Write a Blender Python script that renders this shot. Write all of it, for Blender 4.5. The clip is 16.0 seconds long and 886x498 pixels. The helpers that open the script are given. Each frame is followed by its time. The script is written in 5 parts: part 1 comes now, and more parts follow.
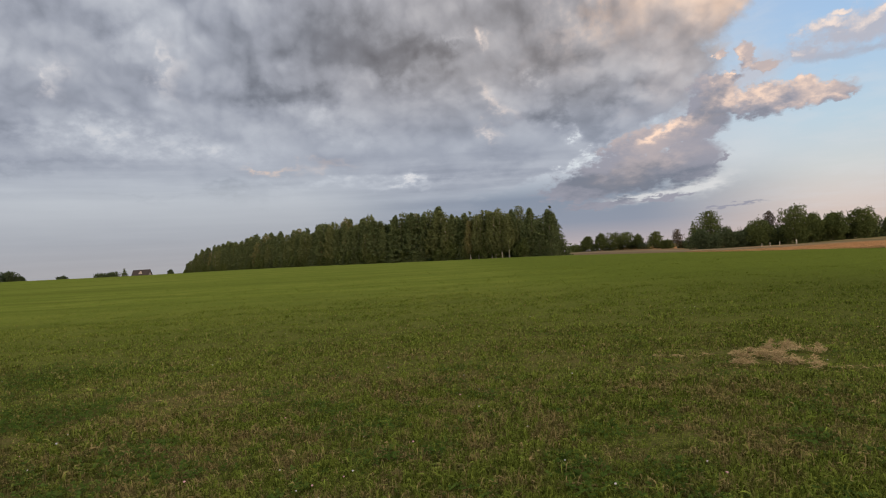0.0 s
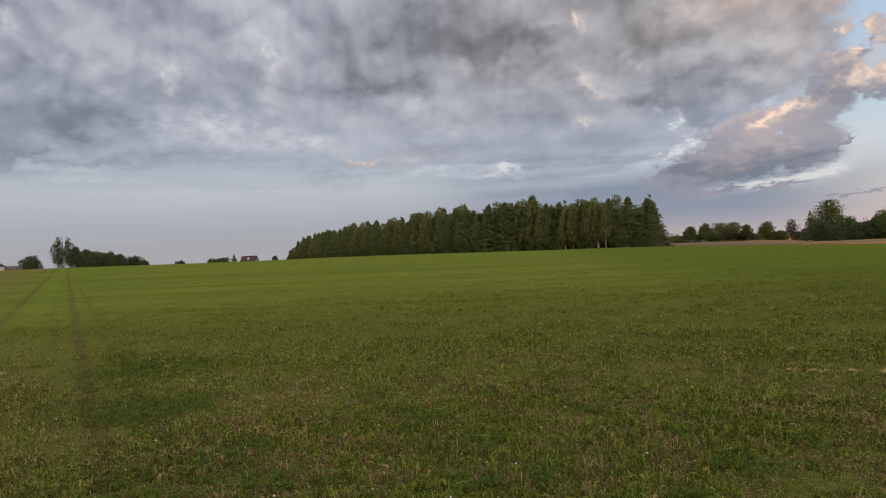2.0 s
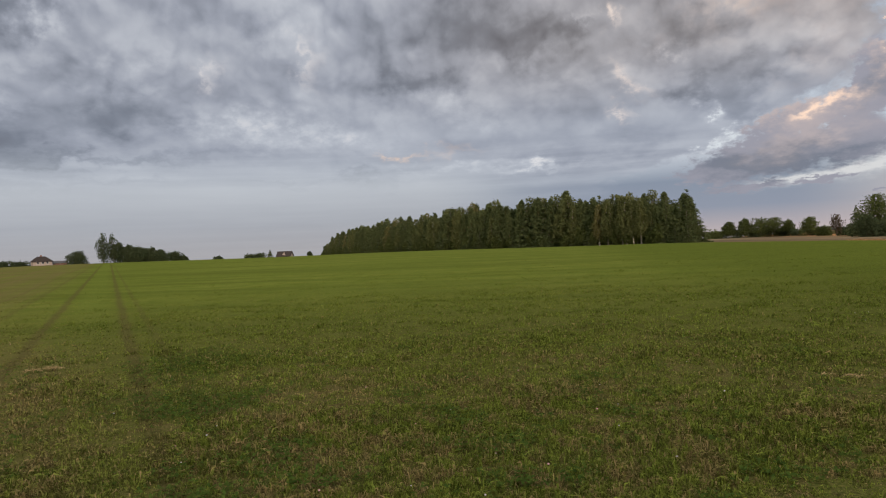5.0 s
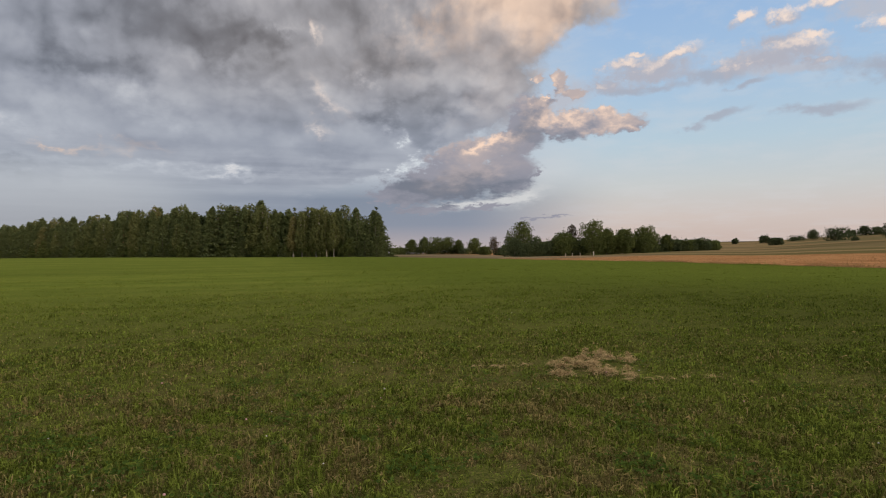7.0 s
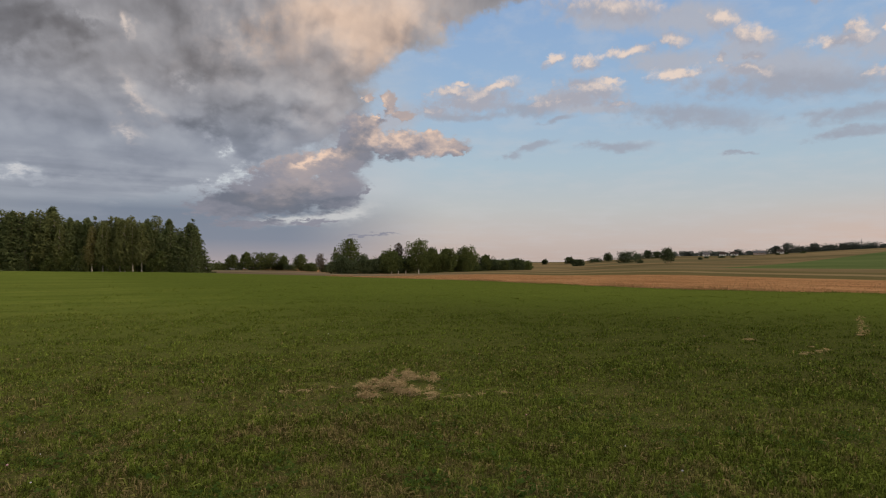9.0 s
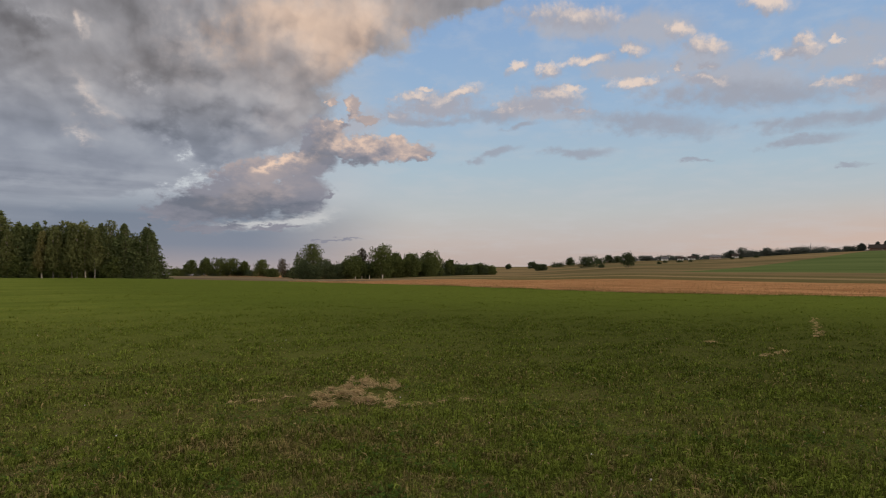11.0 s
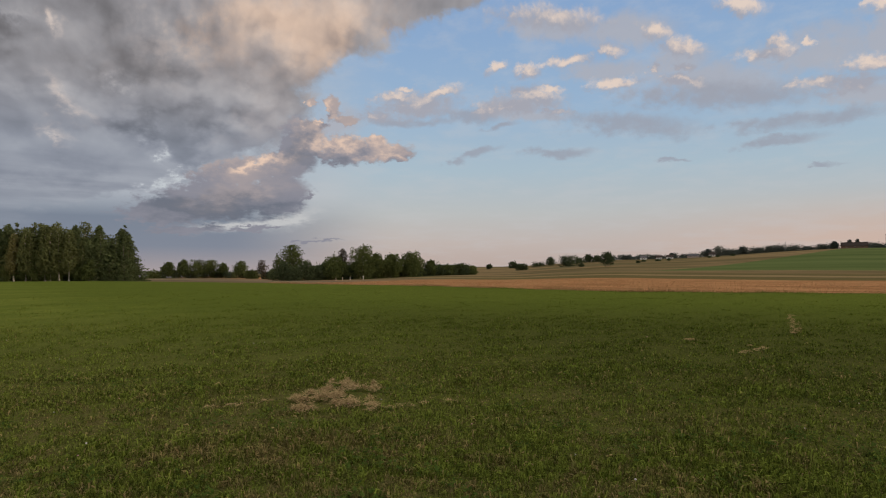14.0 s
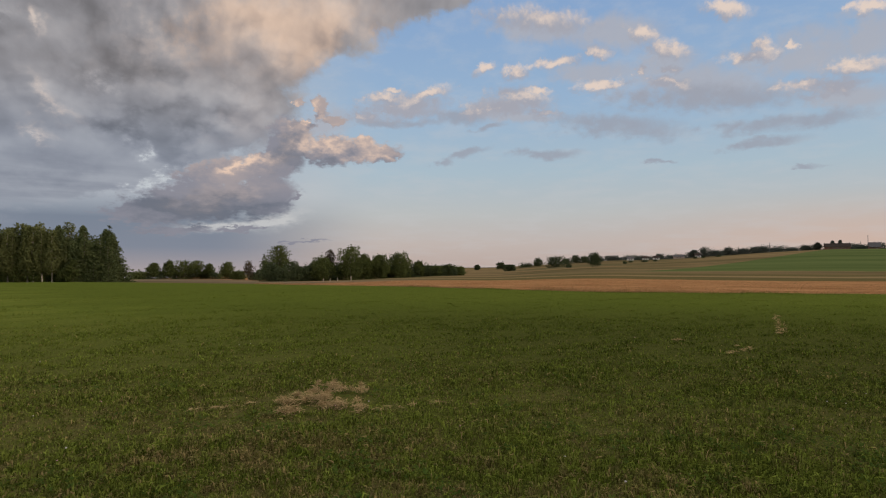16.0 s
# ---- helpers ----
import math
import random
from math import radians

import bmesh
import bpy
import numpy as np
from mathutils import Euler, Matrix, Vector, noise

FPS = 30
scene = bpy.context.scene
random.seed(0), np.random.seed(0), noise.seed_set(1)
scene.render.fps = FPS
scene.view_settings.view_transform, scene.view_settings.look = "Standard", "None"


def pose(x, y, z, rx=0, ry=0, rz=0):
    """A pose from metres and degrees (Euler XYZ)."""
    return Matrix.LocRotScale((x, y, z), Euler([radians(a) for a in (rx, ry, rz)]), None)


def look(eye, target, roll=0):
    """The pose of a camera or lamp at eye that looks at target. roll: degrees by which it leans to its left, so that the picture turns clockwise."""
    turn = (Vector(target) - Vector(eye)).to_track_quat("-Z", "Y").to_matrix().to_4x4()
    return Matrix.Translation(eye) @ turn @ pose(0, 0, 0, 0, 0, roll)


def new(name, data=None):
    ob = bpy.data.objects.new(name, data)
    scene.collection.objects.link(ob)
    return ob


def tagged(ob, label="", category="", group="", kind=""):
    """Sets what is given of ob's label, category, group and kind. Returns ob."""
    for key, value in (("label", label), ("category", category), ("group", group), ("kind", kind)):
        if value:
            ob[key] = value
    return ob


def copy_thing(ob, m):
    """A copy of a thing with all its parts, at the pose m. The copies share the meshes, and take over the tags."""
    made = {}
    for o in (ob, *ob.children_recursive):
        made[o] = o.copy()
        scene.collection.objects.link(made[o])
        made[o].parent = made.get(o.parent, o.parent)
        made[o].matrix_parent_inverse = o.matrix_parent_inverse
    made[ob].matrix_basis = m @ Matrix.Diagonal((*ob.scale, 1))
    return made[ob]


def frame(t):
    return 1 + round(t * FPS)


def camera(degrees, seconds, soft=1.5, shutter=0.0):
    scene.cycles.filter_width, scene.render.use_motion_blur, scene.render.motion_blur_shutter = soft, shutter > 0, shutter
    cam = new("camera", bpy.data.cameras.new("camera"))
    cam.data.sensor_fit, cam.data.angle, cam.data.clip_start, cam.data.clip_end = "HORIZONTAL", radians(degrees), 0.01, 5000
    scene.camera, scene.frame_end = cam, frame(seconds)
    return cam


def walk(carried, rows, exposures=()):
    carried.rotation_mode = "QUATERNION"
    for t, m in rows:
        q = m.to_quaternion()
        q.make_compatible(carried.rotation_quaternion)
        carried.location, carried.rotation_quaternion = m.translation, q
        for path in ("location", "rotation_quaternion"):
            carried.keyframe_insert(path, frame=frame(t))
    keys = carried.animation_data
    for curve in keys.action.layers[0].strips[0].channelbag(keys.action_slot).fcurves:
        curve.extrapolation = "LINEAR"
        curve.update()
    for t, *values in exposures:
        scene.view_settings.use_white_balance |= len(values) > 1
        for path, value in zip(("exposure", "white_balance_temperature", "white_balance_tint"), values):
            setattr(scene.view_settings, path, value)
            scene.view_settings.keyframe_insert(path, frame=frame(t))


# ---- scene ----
cam = camera(71.9, 16.0, 1.15)
# seconds, place in metres, tilt, lean and turn in degrees; the camera stands on a meadow and pans
ROWS = [
    (0, 0.000, 0.000, 1.600, 90.23, 3.21, 0.01),
    (0.5, -0.075, 0.269, 1.623, 90.07, 2.95, 1.28),
    (1, -0.108, 0.364, 1.678, 89.90, 2.61, 3.35),
    (1.5, -0.091, 0.384, 1.717, 89.71, 2.53, 6.00),
    (2, -0.111, 0.485, 1.698, 89.65, 2.68, 8.70),
    (2.5, -0.107, 0.462, 1.717, 89.55, 2.90, 11.24),
    (3, -0.121, 0.416, 1.726, 89.52, 3.25, 13.19),
    (3.2, -0.109, 0.406, 1.734, 89.50, 3.39, 13.74),
    (5.3, -0.087, 0.281, 1.802, 89.35, 2.23, 10.61),
    (5.5, -0.066, 0.284, 1.793, 89.46, 2.45, 8.54),
    (6, 0.032, 0.574, 1.692, 89.57, 2.46, 1.38),
    (6.5, 0.188, 0.853, 1.597, 89.54, 1.79, -6.87),
    (7, 0.272, 0.999, 1.547, 89.73, 0.56, -16.26),
    (7.5, 0.289, 0.938, 1.568, 90.19, 0.13, -22.93),
    (8, 0.301, 0.826, 1.602, 90.53, -0.10, -27.30),
    (8.5, 0.432, 0.884, 1.604, 90.96, -0.21, -30.37),
    (9, 0.397, 0.755, 1.643, 91.31, -0.39, -32.33),
    (11.5, 0.616, 1.004, 1.605, 91.80, -0.09, -35.95),
    (12, 0.615, 1.009, 1.606, 91.80, 0.01, -36.16),
    (12.5, 0.616, 1.019, 1.604, 91.82, 0.12, -36.44),
    (13, 0.617, 1.036, 1.609, 91.82, 0.13, -36.80),
    (13.5, 0.637, 1.038, 1.601, 91.83, 0.21, -37.15),
    (14, 0.651, 1.047, 1.598, 91.83, 0.19, -37.47),
    (14.5, 0.664, 1.067, 1.595, 91.84, 0.20, -37.83),
    (15, 0.677, 1.070, 1.594, 91.85, 0.21, -38.14),
    (15.5, 0.675, 1.069, 1.596, 91.90, 0.25, -38.38),
    (16, 0.686, 1.100, 1.594, 91.90, 0.19, -38.60),
]
# the picture darkens a little as the brighter sky comes in
EXPOSURES = [(0, 0.1), (5.5, 0.1), (7, 0.0), (9, -0.2), (16, -0.25)]
walk(cam, [(t, pose(x, y, z, rx, ry, rz)) for t, x, y, z, rx, ry, rz in ROWS], EXPOSURES)

# ---- world, sun ----


class Nodes:
    """Short hand for node trees."""

    def __init__(self, tree):
        self.tree = tree

    def put(self, kind, **settings):
        node = self.tree.nodes.new(kind)
        for key, value in settings.items():
            setattr(node, key, value)
        return node

    def plug(self, value, socket):
        if isinstance(value, bpy.types.NodeSocket):
            self.tree.links.new(value, socket)
        else:
            socket.default_value = value

    def math(self, operation, a, b=0.0, c=0.0, clamp=False):
        node = self.put("ShaderNodeMath", operation=operation, use_clamp=clamp)
        for value, socket in zip((a, b, c), node.inputs):
            self.plug(value, socket)
        return node.outputs[0]

    def add(self, a, b):
        return self.math("ADD", a, b)

    def sub(self, a, b):
        return self.math("SUBTRACT", a, b)

    def mul(self, a, b):
        return self.math("MULTIPLY", a, b)

    def step(self, value, low, high, to_low=0.0, to_high=1.0):
        node = self.put("ShaderNodeMapRange", interpolation_type="SMOOTHSTEP")
        for v, socket in zip((value, low, high, to_low, to_high), node.inputs):
            self.plug(v, socket)
        return node.outputs[0]

    def mix(self, factor, a, b):
        node = self.put("ShaderNodeMix", data_type="RGBA")
        for v, key in ((factor, 0), (a, 6), (b, 7)):
            self.plug((*v, 1.0) if isinstance(v, tuple) and len(v) == 3 else v, node.inputs[key])
        return node.outputs[2]

    def xyz(self, vector):
        node = self.put("ShaderNodeSeparateXYZ")
        self.plug(vector, node.inputs[0])
        return node.outputs

    def vec(self, x, y, z=0.0):
        node = self.put("ShaderNodeCombineXYZ")
        for value, socket in zip((x, y, z), node.inputs):
            self.plug(value, socket)
        return node.outputs[0]

    def vmath(self, operation, a, b=(0, 0, 0)):
        node = self.put("ShaderNodeVectorMath", operation=operation)
        self.plug(a, node.inputs[0])
        self.plug(b, node.inputs[1])
        return node.outputs["Value" if operation == "LENGTH" else "Vector"]

    def dot(self, a, b):
        node = self.put("ShaderNodeVectorMath", operation="DOT_PRODUCT")
        self.plug(a, node.inputs[0])
        self.plug(b, node.inputs[1])
        return node.outputs["Value"]

    def noise(self, vector, scale, detail=4.0, rough=0.55, lac=2.0, distort=0.0):
        node = self.put("ShaderNodeTexNoise", noise_dimensions="3D")
        for v, key in ((vector, "Vector"), (scale, "Scale"), (detail, "Detail"), (rough, "Roughness"), (lac, "Lacunarity"), (distort, "Distortion")):
            self.plug(v, node.inputs[key])
        return node.outputs["Fac"], node.outputs["Color"]

    def cells(self, vector, scale, detail, rough):
        node = self.put("ShaderNodeTexVoronoi", voronoi_dimensions="2D", feature="SMOOTH_F1", normalize=True)
        for v, key in ((vector, "Vector"), (scale, "Scale"), (detail, "Detail"), (rough, "Roughness"), (0.6, "Smoothness")):
            self.plug(v, node.inputs[key])
        return node.outputs["Distance"]

    def glow(self, colour):
        node = self.put("ShaderNodeBackground")
        self.plug(colour, node.inputs[0])
        return node.outputs[0]

    def glow_mix(self, factor, a, b):
        node = self.put("ShaderNodeMixShader")
        for value, socket in zip((factor, a, b), node.inputs):
            self.plug(value, socket)
        return node.outputs[0]

    def ramp(self, factor, stops, smooth=True):
        node = self.put("ShaderNodeValToRGB")
        self.plug(factor, node.inputs[0])
        ramp = node.color_ramp
        ramp.interpolation = "EASE" if smooth else "LINEAR"
        while len(ramp.elements) < len(stops):
            ramp.elements.new(0.5)
        for e, (at, colour) in zip(ramp.elements, stops):
            e.position, e.color = at, (*colour, 1.0) if isinstance(colour, tuple) else (colour, colour, colour, 1.0)
        return node.outputs[0]


SUN_TURN, SUN_HEIGHT = 156.0, 10.0  # degrees clockwise from +y, degrees above the horizon

# bright gaps under the heap cloud
GAPS = [
    (20.3, 4, 3.8, 0.36, 6, 1), (23.9, 4.6, 1.8, 0.62, 21, 0.8), (17.1, 3.8, 2, 0.26, 1, 0.5), (26.8, 7.1, 3.2, 1.56, 31, 0.25),
]
# soft dark and pale parts of the cloud deck: azimuth, height, half length, half width, tilt in degrees, strength
DARK_WEST = [
    (-47.7, 18.4, 2.7, 1.99, 8, -0.27), (-39.8, 11.6, 6.4, 1.74, 2, -0.3), (-47.1, 9.3, 4.4, 1.56, 2, -0.3), (-42.5, 8.1, 9.4, 0.41, 3, -0.22), (-43.8, 14.3, 2.9, 1.06, 15, -0.14),
    (-8, 19, 8.3, 2.8, -5, -0.35), (-13.6, 14.6, 4.2, 1.39, -8, -0.35), (-1, 15.5, 4.6, 1.42, -16, -0.16), (-40.6, 6.3, 5.5, 0.42, -1, -0.16), (-47.3, 5.4, 6.2, 0.4, -4, -0.14),
    (-18.9, 6.3, 2.1, 0.47, -6, -0.19), (-25.1, 6.3, 3.1, 0.31, 3, -0.14), (-35.3, 20.6, 4.1, 1.08, 4, -0.14), (10, 16.2, 3.1, 3.09, -10, -0.14),
]
# pale parts
PALE_WEST = [
    (-43.9, 18.3, 1.8, 1.66, 6, 0.18), (-31.5, 14.9, 1.2, 1.04, 1, 0.21), (-23.2, 15.9, 0.9, 1.93, -1, 0.18), (-25.8, 19.2, 4, 1.62, 1, 0.1), (-47, 11.7, 2.2, 0.6, 4, 0.13),
    (-27.8, 10.8, 5.9, 1.39, -1, 0.18), (-19.7, 9.8, 4.7, 1.63, -2, 0.16), (-9.8, 6.7, 6.3, 0.52, -1, 0.16), (12.3, 9.7, 1, 0.64, -8, 0.2), (-4.1, 6.2, 3.1, 0.36, 0, 0.13),
    (-9, 11.8, 5.8, 1.21, -4, 0.1), (-36.9, 16.1, 3.7, 1.3, 22, 0.1), (-48.2, 14.7, 1.4, 1.23, 6, 0.08),
]
# dark parts of the large bank
DARK_EAST = [
    (16, 13, 5.9, 1.06, 14, -0.21), (12.5, 16.7, 2.8, 1.16, 6, -0.13), (-1.4, 17.7, 3.4, 1.82, 11, -0.26), (9.8, 12, 2.7, 0.77, -11, -0.21), (3.3, 14.2, 2.5, 1.32, 8, -0.08),
    (14.5, 10.4, 1.7, 1.72, 4, -0.17), (20.4, 18.8, 3.4, 1.48, -25, -0.08), (7.4, 21, 5.7, 1.38, -5, -0.16), (5.8, 17.2, 3.8, 1.34, -2, -0.13), (-1.6, 7.5, 4.4, 1.3, 5, -0.1),
    (5.1, 8.5, 3, 1.02, 5, -0.1), (0.6, 10.8, 2.7, 1.1, 7, -0.08), (23.5, 16.1, 2.1, 1.47, 3, -0.05),
]
# pale parts and gaps of the large bank
PALE_EAST = [
    (10.7, 15.1, 1, 1.02, 6, 0.18), (6.7, 13.5, 2.1, 0.75, -28, 0.15), (4.2, 18.9, 0.6, 0.51, 10, 0.23), (5.4, 10.9, 1, 0.42, -16, 0.2), (11.3, 7, 2.4, 0.43, 20, 0.3),
    (13.9, 8.2, 1, 0.43, 38, 0.31), (12.4, 10.1, 0.7, 0.49, 4, 0.27), (-3, 6, 1.4, 0.39, 5, 0.2), (-1.8, 5.7, 0.7, 0.26, 4, 0.13), (12.5, 19.5, 2.7, 1.17, -13, 0.07),
    (1.8, 6.4, 2.4, 0.45, 4, 0.05), (20.4, 16, 1.1, 1.07, 4, 0.07), (1.9, 18.9, 0.6, 0.67, -3, 0.16), (8.2, 4, 0.7, 0.29, 2, 0.09),
]
# parts that the low sun tints
FIRE = [
    (23.5, 21.8, 6.8, 2.74, 10, 0.9), (27.7, 20.6, 4.7, 1.44, 29, 0.5), (24.6, 17.6, 2.6, 1.97, 40, 0.22), (17.3, 20.9, 4, 2.72, 5, 0.18), (12.5, 17.7, 5.7, 2.75, 6, 0.08),
    (6.7, 13.5, 1.9, 0.66, -28, 0.25), (4.2, 18.9, 0.7, 0.59, 10, 0.3), (5.4, 10.9, 1.1, 0.56, -16, 0.25), (-14.8, 8.2, 1.6, 0.31, 5, 0.85), (-10, 8.4, 1.6, 0.41, -4, 0.2),
    (-23, 15.9, 0.9, 1.93, -1, 0.1), (-31.5, 14.9, 1.2, 1.04, 1, 0.1), (20.5, 13.5, 3.1, 1.96, 41, 0.14),
]
# the heap cloud reaching out under the bank
ARM = [
    (17.5, 6.1, 7.4, 1.83, 8), (13.7, 5.1, 4.1, 1.4, 6), (22.1, 6.7, 3.1, 2.27, 12), (18.5, 8.4, 4.5, 1.41, 14), (24.6, 11.7, 2.1, 2.13, 2),
    (25.7, 13, 1.2, 0.61, 2), (28.1, 10.9, 2.9, 1.39, 1), (31.5, 10.7, 3.3, 0.93, 6), (33.5, 10.5, 1.5, 0.52, 10), (23.1, 9.3, 3.1, 1.53, 22),
    (27.2, 14.7, 0.8, 1.1, 2), (25.2, 15.1, 0.7, 0.45, 21), (23.9, 10.5, 2.1, 1.52, 31), (31.2, 11.8, 1.1, 0.61, 1),
]
# shreds round it
WISPS = [
    (20.6, 3.7, 3.1, 0.36, 3), (14.6, 3.4, 4.3, 0.45, 4), (25.8, 2.6, 3.1, 0.21, 3), (24.7, 6.3, 1.2, 0.31, 41), (28.4, 13.6, 1.6, 0.5, 1),
]
# sunlit tops of it
GLINT = [
    (21.1, 9.5, 2.2, 0.51, 12, 1.1), (27.8, 11.5, 2.4, 0.56, -6, 0.9), (31.8, 11.7, 1.2, 0.51, 15, 0.9), (32.6, 10.6, 1.9, 0.36, 8, 0.6), (20.5, 7.9, 3.6, 1.32, 14, 0.18),
    (27.3, 14.8, 0.7, 1, 2, 0.9), (25.8, 13.2, 0.9, 0.3, 2, 1.3), (25.2, 15.1, 0.6, 0.4, 2, 0.7), (18.5, 6.9, 3, 0.81, 22, 0.12),
]
# dark bases of it
GLOOM = [
    (13.7, 5.1, 4.5, 1.2, 6, 0.77), (20.6, 4.8, 4.3, 0.72, 5, 0.98), (24.6, 10.6, 1.8, 0.82, 31, 0.63), (17.5, 5.8, 5.9, 1.02, 2, 0.56), (27.8, 9.9, 2.6, 0.47, -3, 0.56),
    (24.6, 12.2, 1, 0.81, 2, 0.42),
]
# small heap clouds over the clear sky
PUFFS = [
    (35.2, 15, 3.5, 1.2, 3), (32.8, 15.7, 1.8, 0.6, 5), (37.3, 16.2, 2.2, 0.5, 14), (31.5, 14.1, 1.6, 0.71, 1), (42.6, 18.3, 1, 0.44, 21),
    (45.6, 17.9, 1, 0.66, -4), (49.1, 18.5, 2.2, 0.42, 4), (53.2, 19.1, 1.1, 0.58, -6), (46.1, 15.6, 2.8, 0.86, -9), (44.1, 14.9, 3.1, 0.69, -3),
    (47.9, 14.4, 1.7, 0.34, -9), (47.6, 16.2, 1.2, 0.33, -4), (59.2, 18.7, 1.6, 0.76, -16), (57.1, 20.2, 1.3, 0.67, -19), (59.4, 17.1, 0.9, 0.26, -8),
    (47.6, 22.2, 4.5, 0.98, -8),
]
# more of them
MORE_PUFFS = [
    (53.4, 16.3, 2.3, 0.47, 2), (59, 16.1, 1.6, 0.44, -13), (56.8, 17.3, 0.5, 0.4, -7), (71.7, 14, 1.8, 0.69, 7), (72.8, 15.4, 2.2, 0.59, -1),
    (74, 19.5, 1.5, 0.47, -13), (68.7, 17.8, 0.4, 0.3, -10), (66.6, 18.1, 0.6, 0.82, 35), (63.8, 21.2, 1.8, 0.67, -18), (69.4, 14.6, 2, 0.44, -2),
    (53.1, 18.8, 0.7, 0.42, -5), (41.8, 14.5, 1.5, 0.6, 8), (65.7, 17.3, 2.1, 0.44, -2), (34.2, 16.4, 0.6, 0.3, 1),
]
# flat grey clouds
FLATS = [
    (54.8, 12.7, 5.7, 0.94, -7), (65.9, 11.6, 3.3, 0.65, -1), (41.5, 10.8, 2, 0.31, 12), (39.1, 10.1, 1.1, 0.31, 9), (48.6, 10.6, 3, 0.45, 1),
    (66.6, 10.1, 2.9, 0.34, 1), (58.1, 9.4, 0.8, 0.19, -4), (40, 14, 3.1, 0.7, -1), (62.1, 14.5, 6.8, 1.14, -4), (43.6, 13, 1.5, 0.2, 6),
    (34.7, 13.5, 4.2, 0.4, 0), (69.7, 11.8, 5.1, 0.67, -1), (67.2, 10.3, 2.7, 0.32, 1), (69.6, 8.1, 1, 0.13, -5), (58.8, 9.4, 0.9, 0.15, -4),
]
# thin grey veils behind the heaps
VEILS = [
    (61.7, 15.6, 6.4, 1.38, -6), (69.4, 17, 4.7, 1.73, 1), (55.2, 20.5, 3.5, 1.37, -6), (48.1, 21.1, 5.5, 0.99, -8), (52.5, 17.4, 4.2, 0.93, -1),
    (43.1, 14.7, 3.1, 1.08, -2), (73.1, 13.2, 2.9, 0.85, -2), (27.8, 13, 2.6, 1.01, 20), (46.9, 13.8, 2.6, 0.5, 2), (59.2, 17.7, 2.6, 1.31, -8),
    (73.9, 17.6, 2.2, 2, -12),
]


def across(n, q, blob):
    """Squared distance from the middle of a tilted ellipse, 1 at its rim; q holds azimuth, height and 1."""
    az, el, length, width, tilt = blob[:5]
    c, s = math.cos(radians(tilt)), math.sin(radians(tilt))
    u = n.dot(q, (c / length, s / length, -(az * c + el * s) / length))
    v = n.dot(q, (-s / width, c / width, (az * s - el * c) / width))
    return n.math("MULTIPLY_ADD", v, v, n.mul(u, u))


def union(n, q, blobs):
    """1 in the middle of the nearest ellipse, 0 at its rim, less outside."""
    best = 100.0
    for blob in blobs:
        best = n.math("MINIMUM", across(n, q, blob), best)
    return n.sub(1.0, n.math("SQRT", best))


def soft_sum(n, q, blobs):
    """Sum of soft round spots of given strengths."""
    total = 0.0
    for blob in blobs:
        total = n.math("MULTIPLY_ADD", n.math("POWER", 0.3679, across(n, q, blob)), blob[5], total)
    return total


def sky_point(n, q):
    """Noise coordinates: clouds look smaller and flatter low over the horizon."""
    az, el, _ = n.xyz(q)
    height = n.math("LOGARITHM", n.add(n.math("MAXIMUM", el, -1.0), 6.0), math.e)
    return n.vec(n.mul(az, 0.1), n.mul(height, 2.5), 3.7)


def shift(n, q, colour, across, up):
    """Points pushed about by a coloured noise."""
    return n.vmath("ADD", q, n.vmath("MULTIPLY", n.vmath("SUBTRACT", colour, (0.5, 0.5, 0.5)), (across, up, 0)))


